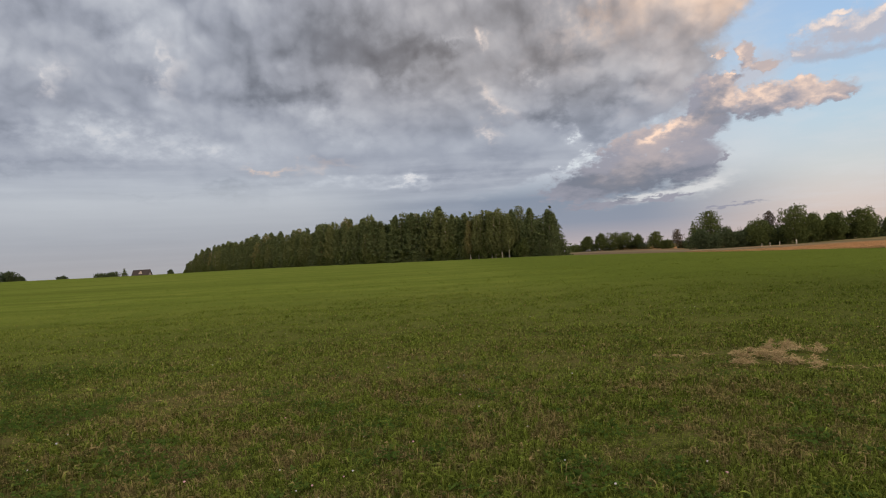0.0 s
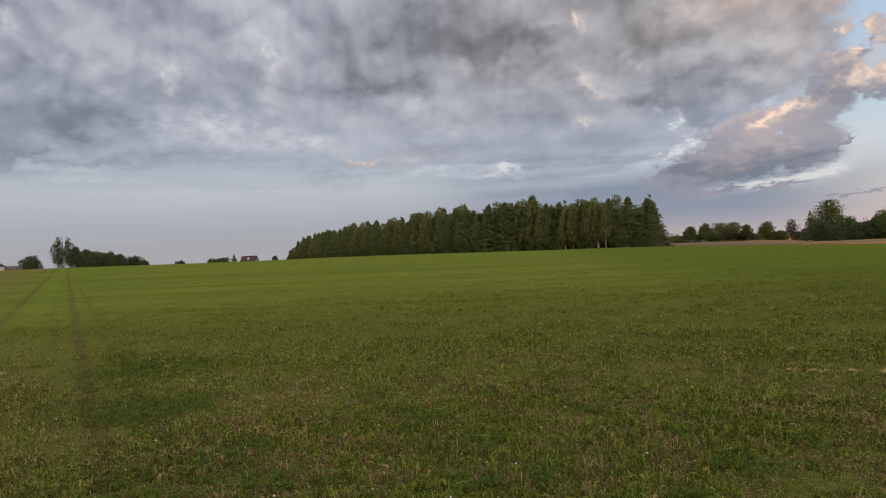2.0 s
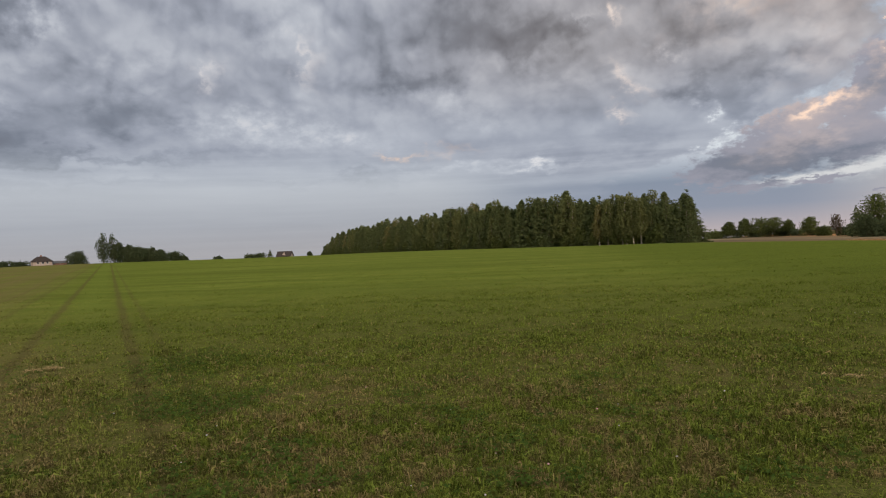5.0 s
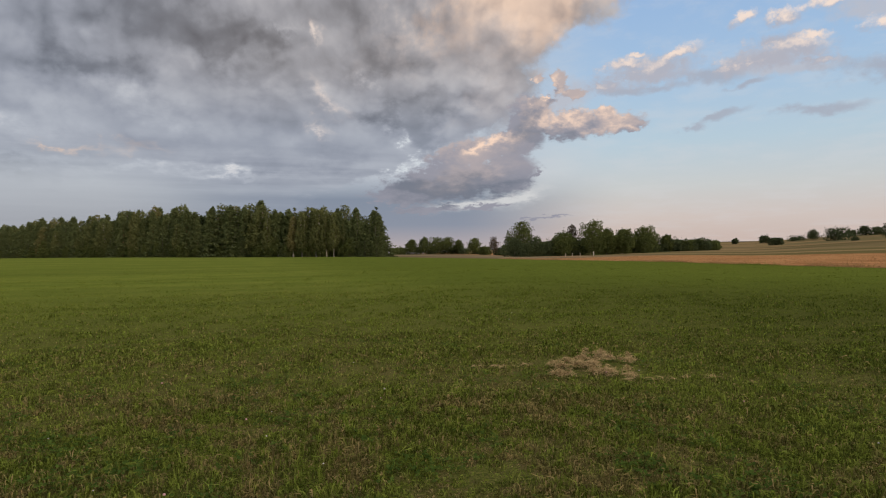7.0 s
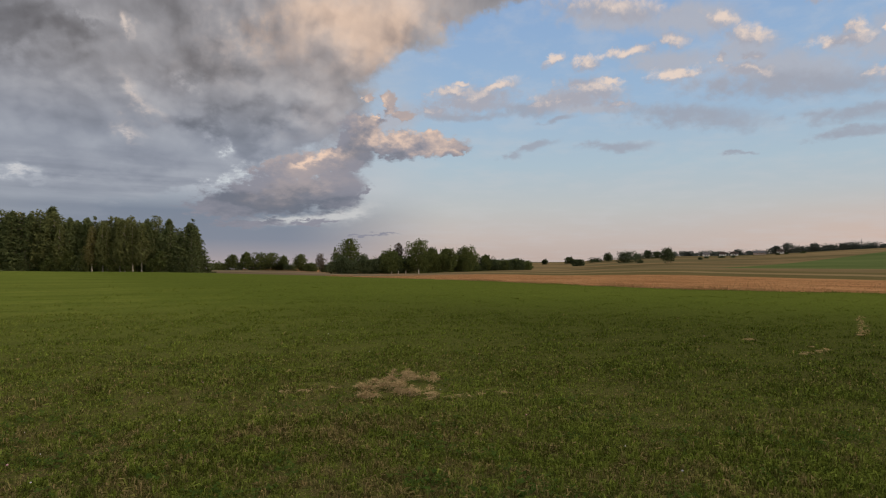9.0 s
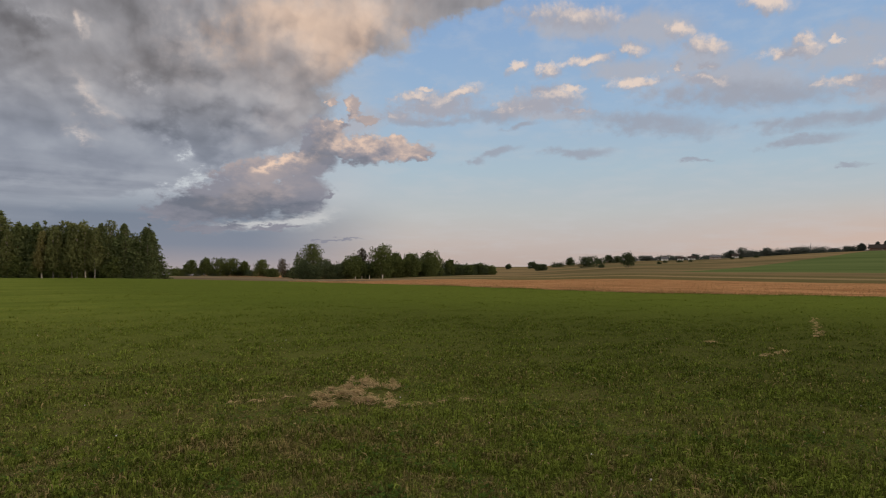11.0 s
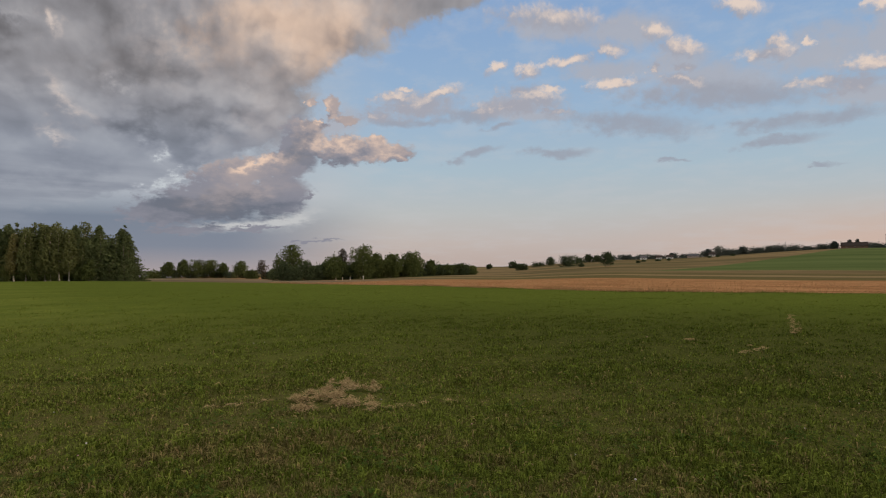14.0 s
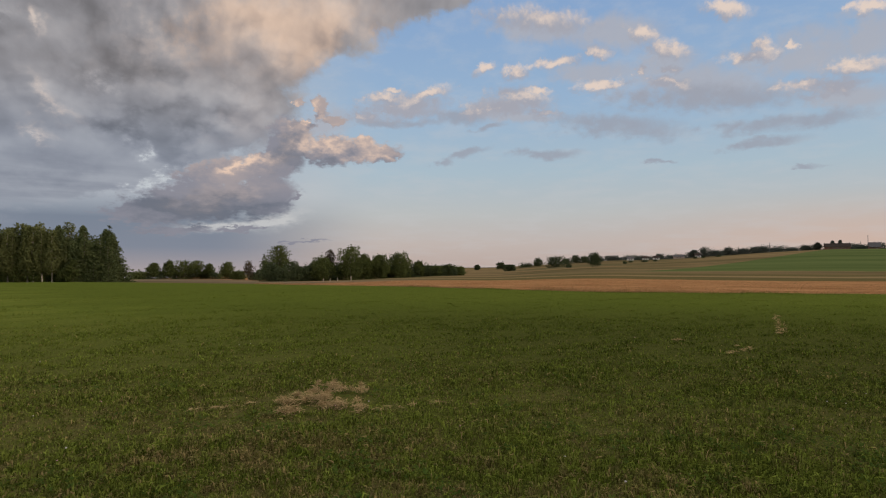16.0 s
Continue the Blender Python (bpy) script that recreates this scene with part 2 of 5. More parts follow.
def cloud_group():
    """Thickness of the heap clouds at an azimuth and height in degrees, and of the bank towards its right-hand rim."""
    tree = bpy.data.node_groups.new("cloud_thickness", "ShaderNodeTree")
    tree.interface.new_socket("Vector", in_out="INPUT", socket_type="NodeSocketVector")
    for name in ("Bank", "Puff", "Arm", "Lumps"):
        tree.interface.new_socket(name, in_out="OUTPUT", socket_type="NodeSocketFloat")
    n = Nodes(tree)
    q = n.put("NodeGroupInput").outputs[0]
    p = sky_point(n, q)
    fine, finec = n.noise(p, 3.0, 5.0, 0.5)
    tiny, tinyc = n.noise(p, 10.0, 6.0, 0.6)
    curl = shift(n, p, finec, 0.25, 0.25)
    # round heaps with sharp creases between them
    lumps = n.mul(n.sub(fine, 0.5), 0.25)
    for scale, weight in ((1.0, 1.5), (2.1, 1.0), (4.4, 0.5), (9.0, 0.2)):
        lumps = n.math("MULTIPLY_ADD", n.math("ABSOLUTE", n.sub(n.noise(curl, scale, 0.0)[0], 0.5)), weight, lumps)
    lumps = n.sub(lumps, 0.30)
    knobs = n.sub(0.45, n.cells(shift(n, p, tinyc, 0.16, 0.16), 11.0, 3.0, 0.55))
    qw = shift(n, q, finec, 4.0, 3.0)
    qp = shift(n, q, tinyc, 2.6, 1.6)
    az, el, _ = n.xyz(shift(n, qw, tinyc, 2.2, 1.6))
    rim = n.ramp(n.math("DIVIDE", el, 30.0), [(0.0, 0.0), (0.15, 0.08), (0.22, 0.20), (0.30, 0.37), (0.35, 0.42), (0.41, 0.465), (0.50, 0.49), (0.59, 0.51), (0.62, 0.545), (0.68, 0.62), (0.75, 0.71), (0.85, 0.92), (0.95, 1.2)], smooth=False)
    bank = n.add(n.sub(n.mul(rim, 53.0), az), n.add(n.mul(lumps, 8.0), n.mul(knobs, 1.6)))
    puff = n.math("MAXIMUM", union(n, qp, PUFFS), union(n, qp, MORE_PUFFS))
    puff = n.add(n.math("MAXIMUM", n.sub(puff, 0.05), -2.0), n.add(n.mul(n.sub(tiny, 0.5), 1.3), n.mul(knobs, 1.1)))
    arm = n.math("MAXIMUM", union(n, qp, ARM), n.sub(union(n, qp, WISPS), 0.2))
    arm = n.add(n.mul(arm, 1.2), n.add(n.mul(n.sub(tiny, 0.5), 0.9), n.add(n.mul(knobs, 0.55), n.mul(n.sub(fine, 0.5), 0.5))))
    out = n.put("NodeGroupOutput")
    for value, socket in zip((bank, puff, arm, lumps), out.inputs):
        n.plug(value, socket)
    return tree


def make_world():
    world = bpy.data.worlds.new("evening_sky")
    scene.world = world
    world.use_nodes = True
    world.node_tree.nodes.clear()
    n = Nodes(world.node_tree)
    way = n.put("ShaderNodeTexCoord").outputs["Generated"]
    x, y, z = n.xyz(n.vmath("NORMALIZE", way))
    az = n.mul(n.math("ARCTAN2", x, y), 180 / math.pi)
    el = n.mul(n.math("ARCSINE", z), 180 / math.pi)
    q = n.vec(az, el, 1.0)
    p = sky_point(n, q)
    # clear air: Nishita, with the pale and rosy band low over the land
    sky = n.put("ShaderNodeTexSky", sky_type="NISHITA", sun_disc=False, sun_elevation=radians(SUN_HEIGHT), sun_rotation=radians(SUN_TURN), air_density=1.2, dust_density=1.5)
    clear = n.vmath("MULTIPLY", sky.outputs[0], (0.055, 0.055, 0.055))
    band = n.ramp(n.math("DIVIDE", el, 30.0), [(0.0, (0.66, 0.52, 0.47)), (0.08, (0.69, 0.60, 0.57)), (0.17, (0.64, 0.66, 0.67)), (0.30, (0.52, 0.66, 0.77)), (0.5, (0.41, 0.59, 0.82)), (0.8, (0.31, 0.49, 0.80)), (1.0, (0.26, 0.44, 0.76))], smooth=False)
    clear = n.mix(0.85, clear, n.vmath("MULTIPLY", band, (1.02, 1.02, 1.02)))
    clear = n.mix(n.mul(n.step(az, 48.0, 76.0, 0.0, 0.75), n.step(el, 7.0, 1.5)), clear, (0.74, 0.53, 0.43))
    thin, _ = n.noise(n.vmath("MULTIPLY", p, (1.0, 2.2, 1.0)), 2.6, 5.0, 0.6)
    clear = n.mix(n.mul(n.step(thin, 0.42, 0.72), 0.22), clear, (0.66, 0.66, 0.68))
    # bluish haze under the deck, rosy at the horizon
    slate = n.ramp(n.math("DIVIDE", el, 20.0), [(0.0, (0.44, 0.385, 0.40)), (0.1, (0.26, 0.29, 0.36)), (0.22, (0.23, 0.272, 0.345)), (0.34, (0.52, 0.56, 0.62)), (1.0, (0.48, 0.56, 0.66))], smooth=False)
    haze = n.ramp(n.math("DIVIDE", el, 20.0), [(0.0, (0.37, 0.36, 0.375)), (0.12, (0.37, 0.385, 0.42)), (0.28, (0.485, 0.515, 0.555)), (0.42, (0.48, 0.525, 0.58)), (1.0, (0.40, 0.47, 0.58))], smooth=False)
    clear = n.mix(n.step(az, 34.0, 17.0), clear, slate)
    clear = n.mix(n.step(az, 2.0, -14.0), clear, haze)
    clear = n.mix(n.mul(n.math("MINIMUM", soft_sum(n, shift(n, q, n.noise(p, 8.0, 4.0)[1], 3.0, 1.2), GAPS), 1.0), 0.85), clear, (0.68, 0.68, 0.68))
    group = cloud_group()
    here, above = n.put("ShaderNodeGroup", node_tree=group), n.put("ShaderNodeGroup", node_tree=group)
    n.plug(q, here.inputs[0])
    n.plug(n.vmath("ADD", q, (0.7, 1.1, 0)), above.inputs[0])
    bank, puff, arm, lumps = here.outputs
    # thin flat clouds and veils over the clear sky
    slow, slowc = n.noise(p, 2.0, 4.0, 0.5)
    fine, finec = n.noise(p, 8.0, 5.0, 0.6)
    qs = shift(n, shift(n, q, slowc, 5.0, 1.6), finec, 2.2, 0.8)
    flat = n.add(n.math("MINIMUM", union(n, qs, FLATS), 0.6), n.mul(n.sub(fine, 0.5), 1.7))
    veil = n.add(n.math("MINIMUM", union(n, qs, VEILS), 0.65), n.add(n.mul(n.sub(fine, 0.5), 1.2), n.mul(n.sub(slow, 0.5), 1.2)))
    colour = n.mix(n.step(veil, -0.5, 0.7, 0.0, 0.8), clear, (0.50, 0.505, 0.56))
    colour = n.mix(n.step(flat, -0.45, 0.75, 0.0, 0.8), colour, (0.385, 0.41, 0.485))
    # small heaps, lit from the upper right
    lit_puff = n.step(n.sub(puff, above.outputs[1]), 0.2, 2.2)
    puff_colour = n.mix(lit_puff, (0.44, 0.445, 0.51), (0.91, 0.745, 0.64))
    colour = n.mix(n.step(puff, -0.4, 0.8, 0.0, 0.95), colour, puff_colour)
    # the deck and the bank: soft lights and darks
    qd = shift(n, shift(n, q, slowc, 9.0, 6.0), finec, 3.6, 2.4)
    broad, _ = n.noise(p, 1.5, 3.0, 0.5)
    streak, _ = n.noise(n.vmath("MULTIPLY", p, (0.35, 2.6, 1.0)), 2.4, 5.0, 0.55)
    patchy = n.step(fine, 0.36, 0.64, 0.45, 1.25)
    tone = n.mul(n.add(soft_sum(n, qd, PALE_WEST), soft_sum(n, qd, PALE_EAST)), patchy)
    tone = n.add(tone, n.add(soft_sum(n, qd, DARK_WEST), soft_sum(n, qd, DARK_EAST)))
    relief = n.sub(lumps, above.outputs[3])
    mottle = n.add(n.mul(lumps, 0.22), n.add(n.mul(relief, 0.42), n.mul(n.sub(broad, 0.5), 0.25)))
    mottle = n.mul(mottle, n.step(el, 6.0, 16.0, 0.2, 1.0))
    tone = n.add(n.add(tone, mottle), n.mul(n.sub(streak, 0.5), n.step(el, 11.0, 6.0, 0.0, 0.55)))
    tone = n.add(tone, n.step(az, -6.0, 8.0, 0.56, 0.58))
    cold = n.ramp(tone, [(0.0, (0.115, 0.122, 0.15)), (0.25, (0.185, 0.208, 0.258)), (0.5, (0.305, 0.332, 0.398)), (0.75, (0.455, 0.485, 0.545)), (1.0, (0.68, 0.68, 0.70))], smooth=False)
    brown = n.ramp(tone, [(0.0, (0.125, 0.118, 0.125)), (0.25, (0.21, 0.203, 0.215)), (0.5, (0.335, 0.328, 0.35)), (0.75, (0.49, 0.475, 0.49)), (1.0, (0.72, 0.69, 0.68))], smooth=False)
    deck = n.mix(n.mul(n.step(el, 9.0, 17.0), n.step(az, -24.0, 4.0, 0.15, 1.0)), cold, brown)
    fire = n.mul(soft_sum(n, qd, FIRE), n.step(az, 14.0, 20.0, patchy, 1.0))
    glow = n.mix(n.step(tone, 0.25, 0.85), (0.50, 0.35, 0.27), (0.98, 0.72, 0.55))
    deck = n.mix(n.math("MINIMUM", n.mul(fire, n.step(tone, 0.15, 0.7, 0.3, 0.95)), 0.92), deck, glow)
    gap = n.mul(n.step(tone, 0.72, 0.95), n.step(el, 13.0, 10.0))
    deck = n.mix(n.mul(gap, n.step(az, -2.0, 6.0, 0.0, 0.6)), deck, (0.62, 0.69, 0.74))
    deck = n.mix(n.step(el, n.step(az, -14.0, 0.0, 9.5, 7.0), n.step(az, -14.0, 0.0, 4.5, 3.0), 0.0, 0.85), deck, clear)
    whole = n.glow_mix(n.step(bank, -0.8, 2.6), n.glow(colour), n.glow(deck))
    # the heap under the bank
    glint, gloom = soft_sum(n, qd, GLINT), soft_sum(n, qd, GLOOM)
    lit_arm = n.mul(n.step(n.sub(arm, above.outputs[2]), -0.1, 1.4), n.step(el, 6.0, 10.0, 0.0, 0.3))
    lit_arm = n.add(lit_arm, n.mul(glint, n.step(arm, -0.1, 0.5, 0.3, 0.75)))
    arm_colour = n.mix(n.math("MINIMUM", gloom, 1.0), (0.305, 0.305, 0.36), (0.18, 0.20, 0.25))
    arm_colour = n.mix(n.math("MINIMUM", lit_arm, 1.0), arm_colour, (0.95, 0.70, 0.55))
    whole = n.glow_mix(n.step(arm, -0.08, 0.42), whole, n.glow(arm_colour))
    # over the head of the camera, out of view, the sky is brightened to light the land
    whole = n.glow_mix(n.step(el, 27.0, 60.0), whole, n.glow((1.4, 1.37, 1.32, 1.0)))
    n.plug(whole, n.put("ShaderNodeOutputWorld").inputs[0])


make_world()
sun = new("sun", bpy.data.lights.new("sun", "SUN"))
sun.data.energy, sun.data.angle, sun.data.color = 2.0, radians(10), (1.0, 0.84, 0.70)
_a, _e = radians(SUN_TURN), radians(SUN_HEIGHT)
sun.matrix_world = look((math.sin(_a) * math.cos(_e) * 100, math.cos(_a) * math.cos(_e) * 100, math.sin(_e) * 100), (0, 0, 0))

# ---- materials ----


def material(name, rough=0.9):
    m = bpy.data.materials.new(name)
    m.use_nodes = True
    n = Nodes(m.node_tree)
    bsdf = m.node_tree.nodes["Principled BSDF"]
    bsdf.inputs["Roughness"].default_value = rough
    bsdf.inputs["Specular IOR Level"].default_value = 0.0
    return m, n, bsdf


def leaf_material(name, dark, light, dry=None, glow=0.4):
    """Leaves: tone by tree and by leaf, some light through them."""
    m, n, bsdf = material(name, 0.7)
    geo, info = n.put("ShaderNodeNewGeometry"), n.put("ShaderNodeObjectInfo")
    tone = n.math("ADD", n.mul(geo.outputs["Random Per Island"], 0.65), n.mul(info.outputs["Random"], 0.35))
    patch, _ = n.noise(geo.outputs["Position"], 0.45, 3.0)
    colour = n.mix(n.math("ADD", tone, n.mul(n.sub(patch, 0.5), 0.9), clamp=True), dark, light)
    if dry:
        colour = n.mix(n.step(info.outputs["Random"], 0.72, 1.0, 0.0, 0.5), colour, dry)
    n.plug(colour, bsdf.inputs["Base Color"])
    through_leaf = n.put("ShaderNodeBsdfTranslucent")
    n.plug(colour, through_leaf.inputs[0])
    both = n.put("ShaderNodeMixShader")
    both.inputs[0].default_value = glow
    n.plug(bsdf.outputs[0], both.inputs[1])
    n.plug(through_leaf.outputs[0], both.inputs[2])
    n.plug(both.outputs[0], m.node_tree.nodes["Material Output"].inputs[0])
    return m


def bark_material(name, light, dark, scale=3.0, bands=1.0):
    m, n, bsdf = material(name, 0.9)
    at = n.vmath("MULTIPLY", n.put("ShaderNodeNewGeometry").outputs["Position"], (1.0, 1.0, bands))
    a, _ = n.noise(at, scale, 5.0, 0.65)
    n.plug(n.mix(n.step(a, 0.45, 0.62), light, dark), bsdf.inputs["Base Color"])
    return m


def plain_material(name, colour, other, scale, rough=0.85):
    m, n, bsdf = material(name, rough)
    at = n.put("ShaderNodeNewGeometry").outputs["Position"]
    a, _ = n.noise(at, scale, 5.0, 0.6)
    b, _ = n.noise(at, scale * 9, 3.0, 0.6)
    n.plug(n.mix(n.add(n.mul(a, 0.7), n.mul(b, 0.3)), colour, other), bsdf.inputs["Base Color"])
    return m


BIRCH_LEAF = leaf_material("birch_leaves", (0.110, 0.120, 0.046), (0.175, 0.177, 0.066), (0.22, 0.17, 0.068))
PINE_LEAF = leaf_material("pine_needles", (0.092, 0.110, 0.046), (0.145, 0.162, 0.064))
SPRUCE_LEAF = leaf_material("spruce_needles", (0.080, 0.100, 0.042), (0.14, 0.156, 0.060))
BROAD_LEAF = leaf_material("broad_leaves", (0.070, 0.085, 0.028), (0.130, 0.145, 0.046))
DARK_LEAF = leaf_material("dark_leaves", (0.054, 0.068, 0.034), (0.092, 0.108, 0.048))
# leaves of the village trees, greyed in colour for the haze before them
HAZY_LEAF = leaf_material("hazed_far_leaves", (0.07, 0.08, 0.068), (0.12, 0.13, 0.10))
RED_LEAF = leaf_material("reddish_leaves", (0.060, 0.045, 0.028), (0.12, 0.09, 0.05))
BIRCH_BARK = bark_material("birch_bark", (0.40, 0.35, 0.27), (0.13, 0.10, 0.075), 2.2, 4.0)
PINE_BARK = bark_material("pine_bark", (0.30, 0.17, 0.09), (0.13, 0.09, 0.06), 2.5, 0.5)
GREY_BARK = bark_material("grey_bark", (0.20, 0.17, 0.13), (0.09, 0.075, 0.06), 2.5, 0.4)


def line_side(n, x, y, px, py, dx, dy):
    """Metres to the right of a line through (px, py) that runs along (dx, dy)."""
    k = math.hypot(dx, dy)
    return n.sub(n.mul(n.sub(x, px), dy / k), n.mul(n.sub(y, py), dx / k))


# right-hand edge of the meadow: two straight lines that meet
EDGE = (31.5, 0.0, 0.19, 1.0)
EDGE_NEAR = (52.3, 0.0, -0.55, 1.0)


def edge_x(y):
    """The x of the meadow's right-hand edge."""
    return np.maximum(EDGE[0] + EDGE[2] * y, EDGE_NEAR[0] + EDGE_NEAR[2] * y)


FRONT = (32.0, 182.0, -184.0, 177.0)  # front of the wood
RUTS = (-9.85, 12.06, -0.649, 0.761)  # wheel tracks


def grass_colour(n, at):
    """Meadow: fresh and dry grass in patches at four scales, with the tracks. Returns colour, fine noise, distance and dryness."""
    x, y, _ = n.xyz(at)
    flat = n.vec(x, y, 0.0)
    away = n.vmath("LENGTH", flat)
    wide, _ = n.noise(flat, 0.035, 3.0)
    mid, _ = n.noise(flat, 0.5, 4.0, 0.6)
    small, _ = n.noise(flat, 2.8, 4.0, 0.65)
    tuft, _ = n.noise(flat, 11.0, 4.0, 0.65)
    far = n.step(away, 8.0, 40.0)
    band, _ = n.noise(n.vmath("MULTIPLY", flat, (0.012, 0.14, 0.0)), 1.0, 5.0, 0.65)
    green = n.mix(n.step(wide, 0.35, 0.65), (0.160, 0.180, 0.030), (0.195, 0.207, 0.038))
    green = n.mix(n.step(mid, 0.4, 0.7), green, (0.126, 0.162, 0.021))
    green = n.mix(n.mul(far, n.step(band, 0.46, 0.60, 0.0, 0.7)), green, (0.103, 0.124, 0.019))
    swath, _ = n.noise(n.vmath("MULTIPLY", flat, (0.05, 0.5, 0.0)), 1.0, 4.0, 0.6)
    green = n.mix(n.mul(n.step(away, 6.0, 20.0), n.step(swath, 0.46, 0.62, 0.0, 0.5)), green, (0.092, 0.118, 0.017))
    green = n.mix(n.step(small, 0.50, 0.64, 0.0, 0.5), green, (0.085, 0.118, 0.015))
    green = n.mix(n.mul(n.step(tuft, 0.42, 0.60, 0.0, 0.7), n.sub(1.0, n.mul(far, 0.6))), green, (0.064, 0.088, 0.012))
    dry = n.mul(n.step(n.add(n.mul(small, 0.36), n.add(n.mul(mid, 0.28), n.mul(tuft, 0.36))), 0.465, 0.57), n.step(away, 5.0, 16.0, 1.0, 0.1))
    # greener, less dry grass to the right, with shade painted into its colour
    lush_shade = n.step(n.add(x, n.mul(n.sub(mid, 0.5), 5.0)), -1.0, 10.0)
    dry = n.mul(dry, n.sub(1.0, n.mul(lush_shade, 0.55)))
    green = n.mix(n.mul(lush_shade, 0.75), green, n.mix(n.step(tuft, 0.40, 0.60), (0.125, 0.148, 0.021), (0.056, 0.076, 0.011)))
    # near right: shade painted in as a much darker green
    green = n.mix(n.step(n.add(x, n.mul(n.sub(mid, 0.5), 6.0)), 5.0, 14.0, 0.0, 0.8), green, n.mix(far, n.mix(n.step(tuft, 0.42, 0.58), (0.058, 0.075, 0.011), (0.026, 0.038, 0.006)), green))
    side = line_side(n, x, y, *RUTS)
    wob = n.add(side, n.mul(n.sub(mid, 0.5), 0.25))
    track = None
    for off, wide_by, deep in ((-0.08, 0.20, 1.0), (-0.62, 0.14, 0.5), (1.80, 0.20, 1.0), (3.3, 0.24, 0.5), (4.6, 0.2, 0.35)):
        line = n.mul(n.step(n.math("ABSOLUTE", n.add(wob, off)), wide_by, 0.03), deep)
        track = line if track is None else n.math("MAXIMUM", track, line)
    strip = n.mul(n.step(n.math("ABSOLUTE", n.add(wob, 0.9)), 0.75, 0.3), n.step(away, 9.0, 18.0))
    rows, _ = n.noise(n.vec(n.mul(side, 0.9), n.mul(n.add(n.mul(x, -0.649), n.mul(y, 0.761)), 0.02), 0.0), 1.0, 4.0, 0.6)
    olive = n.mul(n.step(n.add(side, n.mul(n.sub(mid, 0.5), 3.0)), -1.5, -6.0), n.step(away, 7.0, 45.0, 0.7, 1.0))
    olive = n.mul(olive, n.step(rows, 0.35, 0.65, 0.45, 1.0))
    dry = n.math("MAXIMUM", dry, n.mul(n.step(side, 0.5, -1.5), n.mul(n.step(away, 22.0, 9.0), n.step(n.add(n.mul(small, 0.6), n.mul(tuft, 0.4)), 0.40, 0.56, 0.1, 0.95))))
    colour = n.mix(n.mul(dry, 0.85), green, n.mix(tuft, (0.13, 0.088, 0.035), (0.30, 0.212, 0.095)))
    colour = n.mix(n.mul(olive, 0.85), colour, n.mix(small, (0.10, 0.085, 0.03), (0.22, 0.155, 0.065)))
    colour = n.mix(n.mul(strip, 0.3), colour, (0.145, 0.18, 0.03))
    return n.mix(n.mul(track, n.step(small, 0.3, 0.6, 0.8, 0.5)), colour, (0.10, 0.073, 0.03)), tuft, far, dry


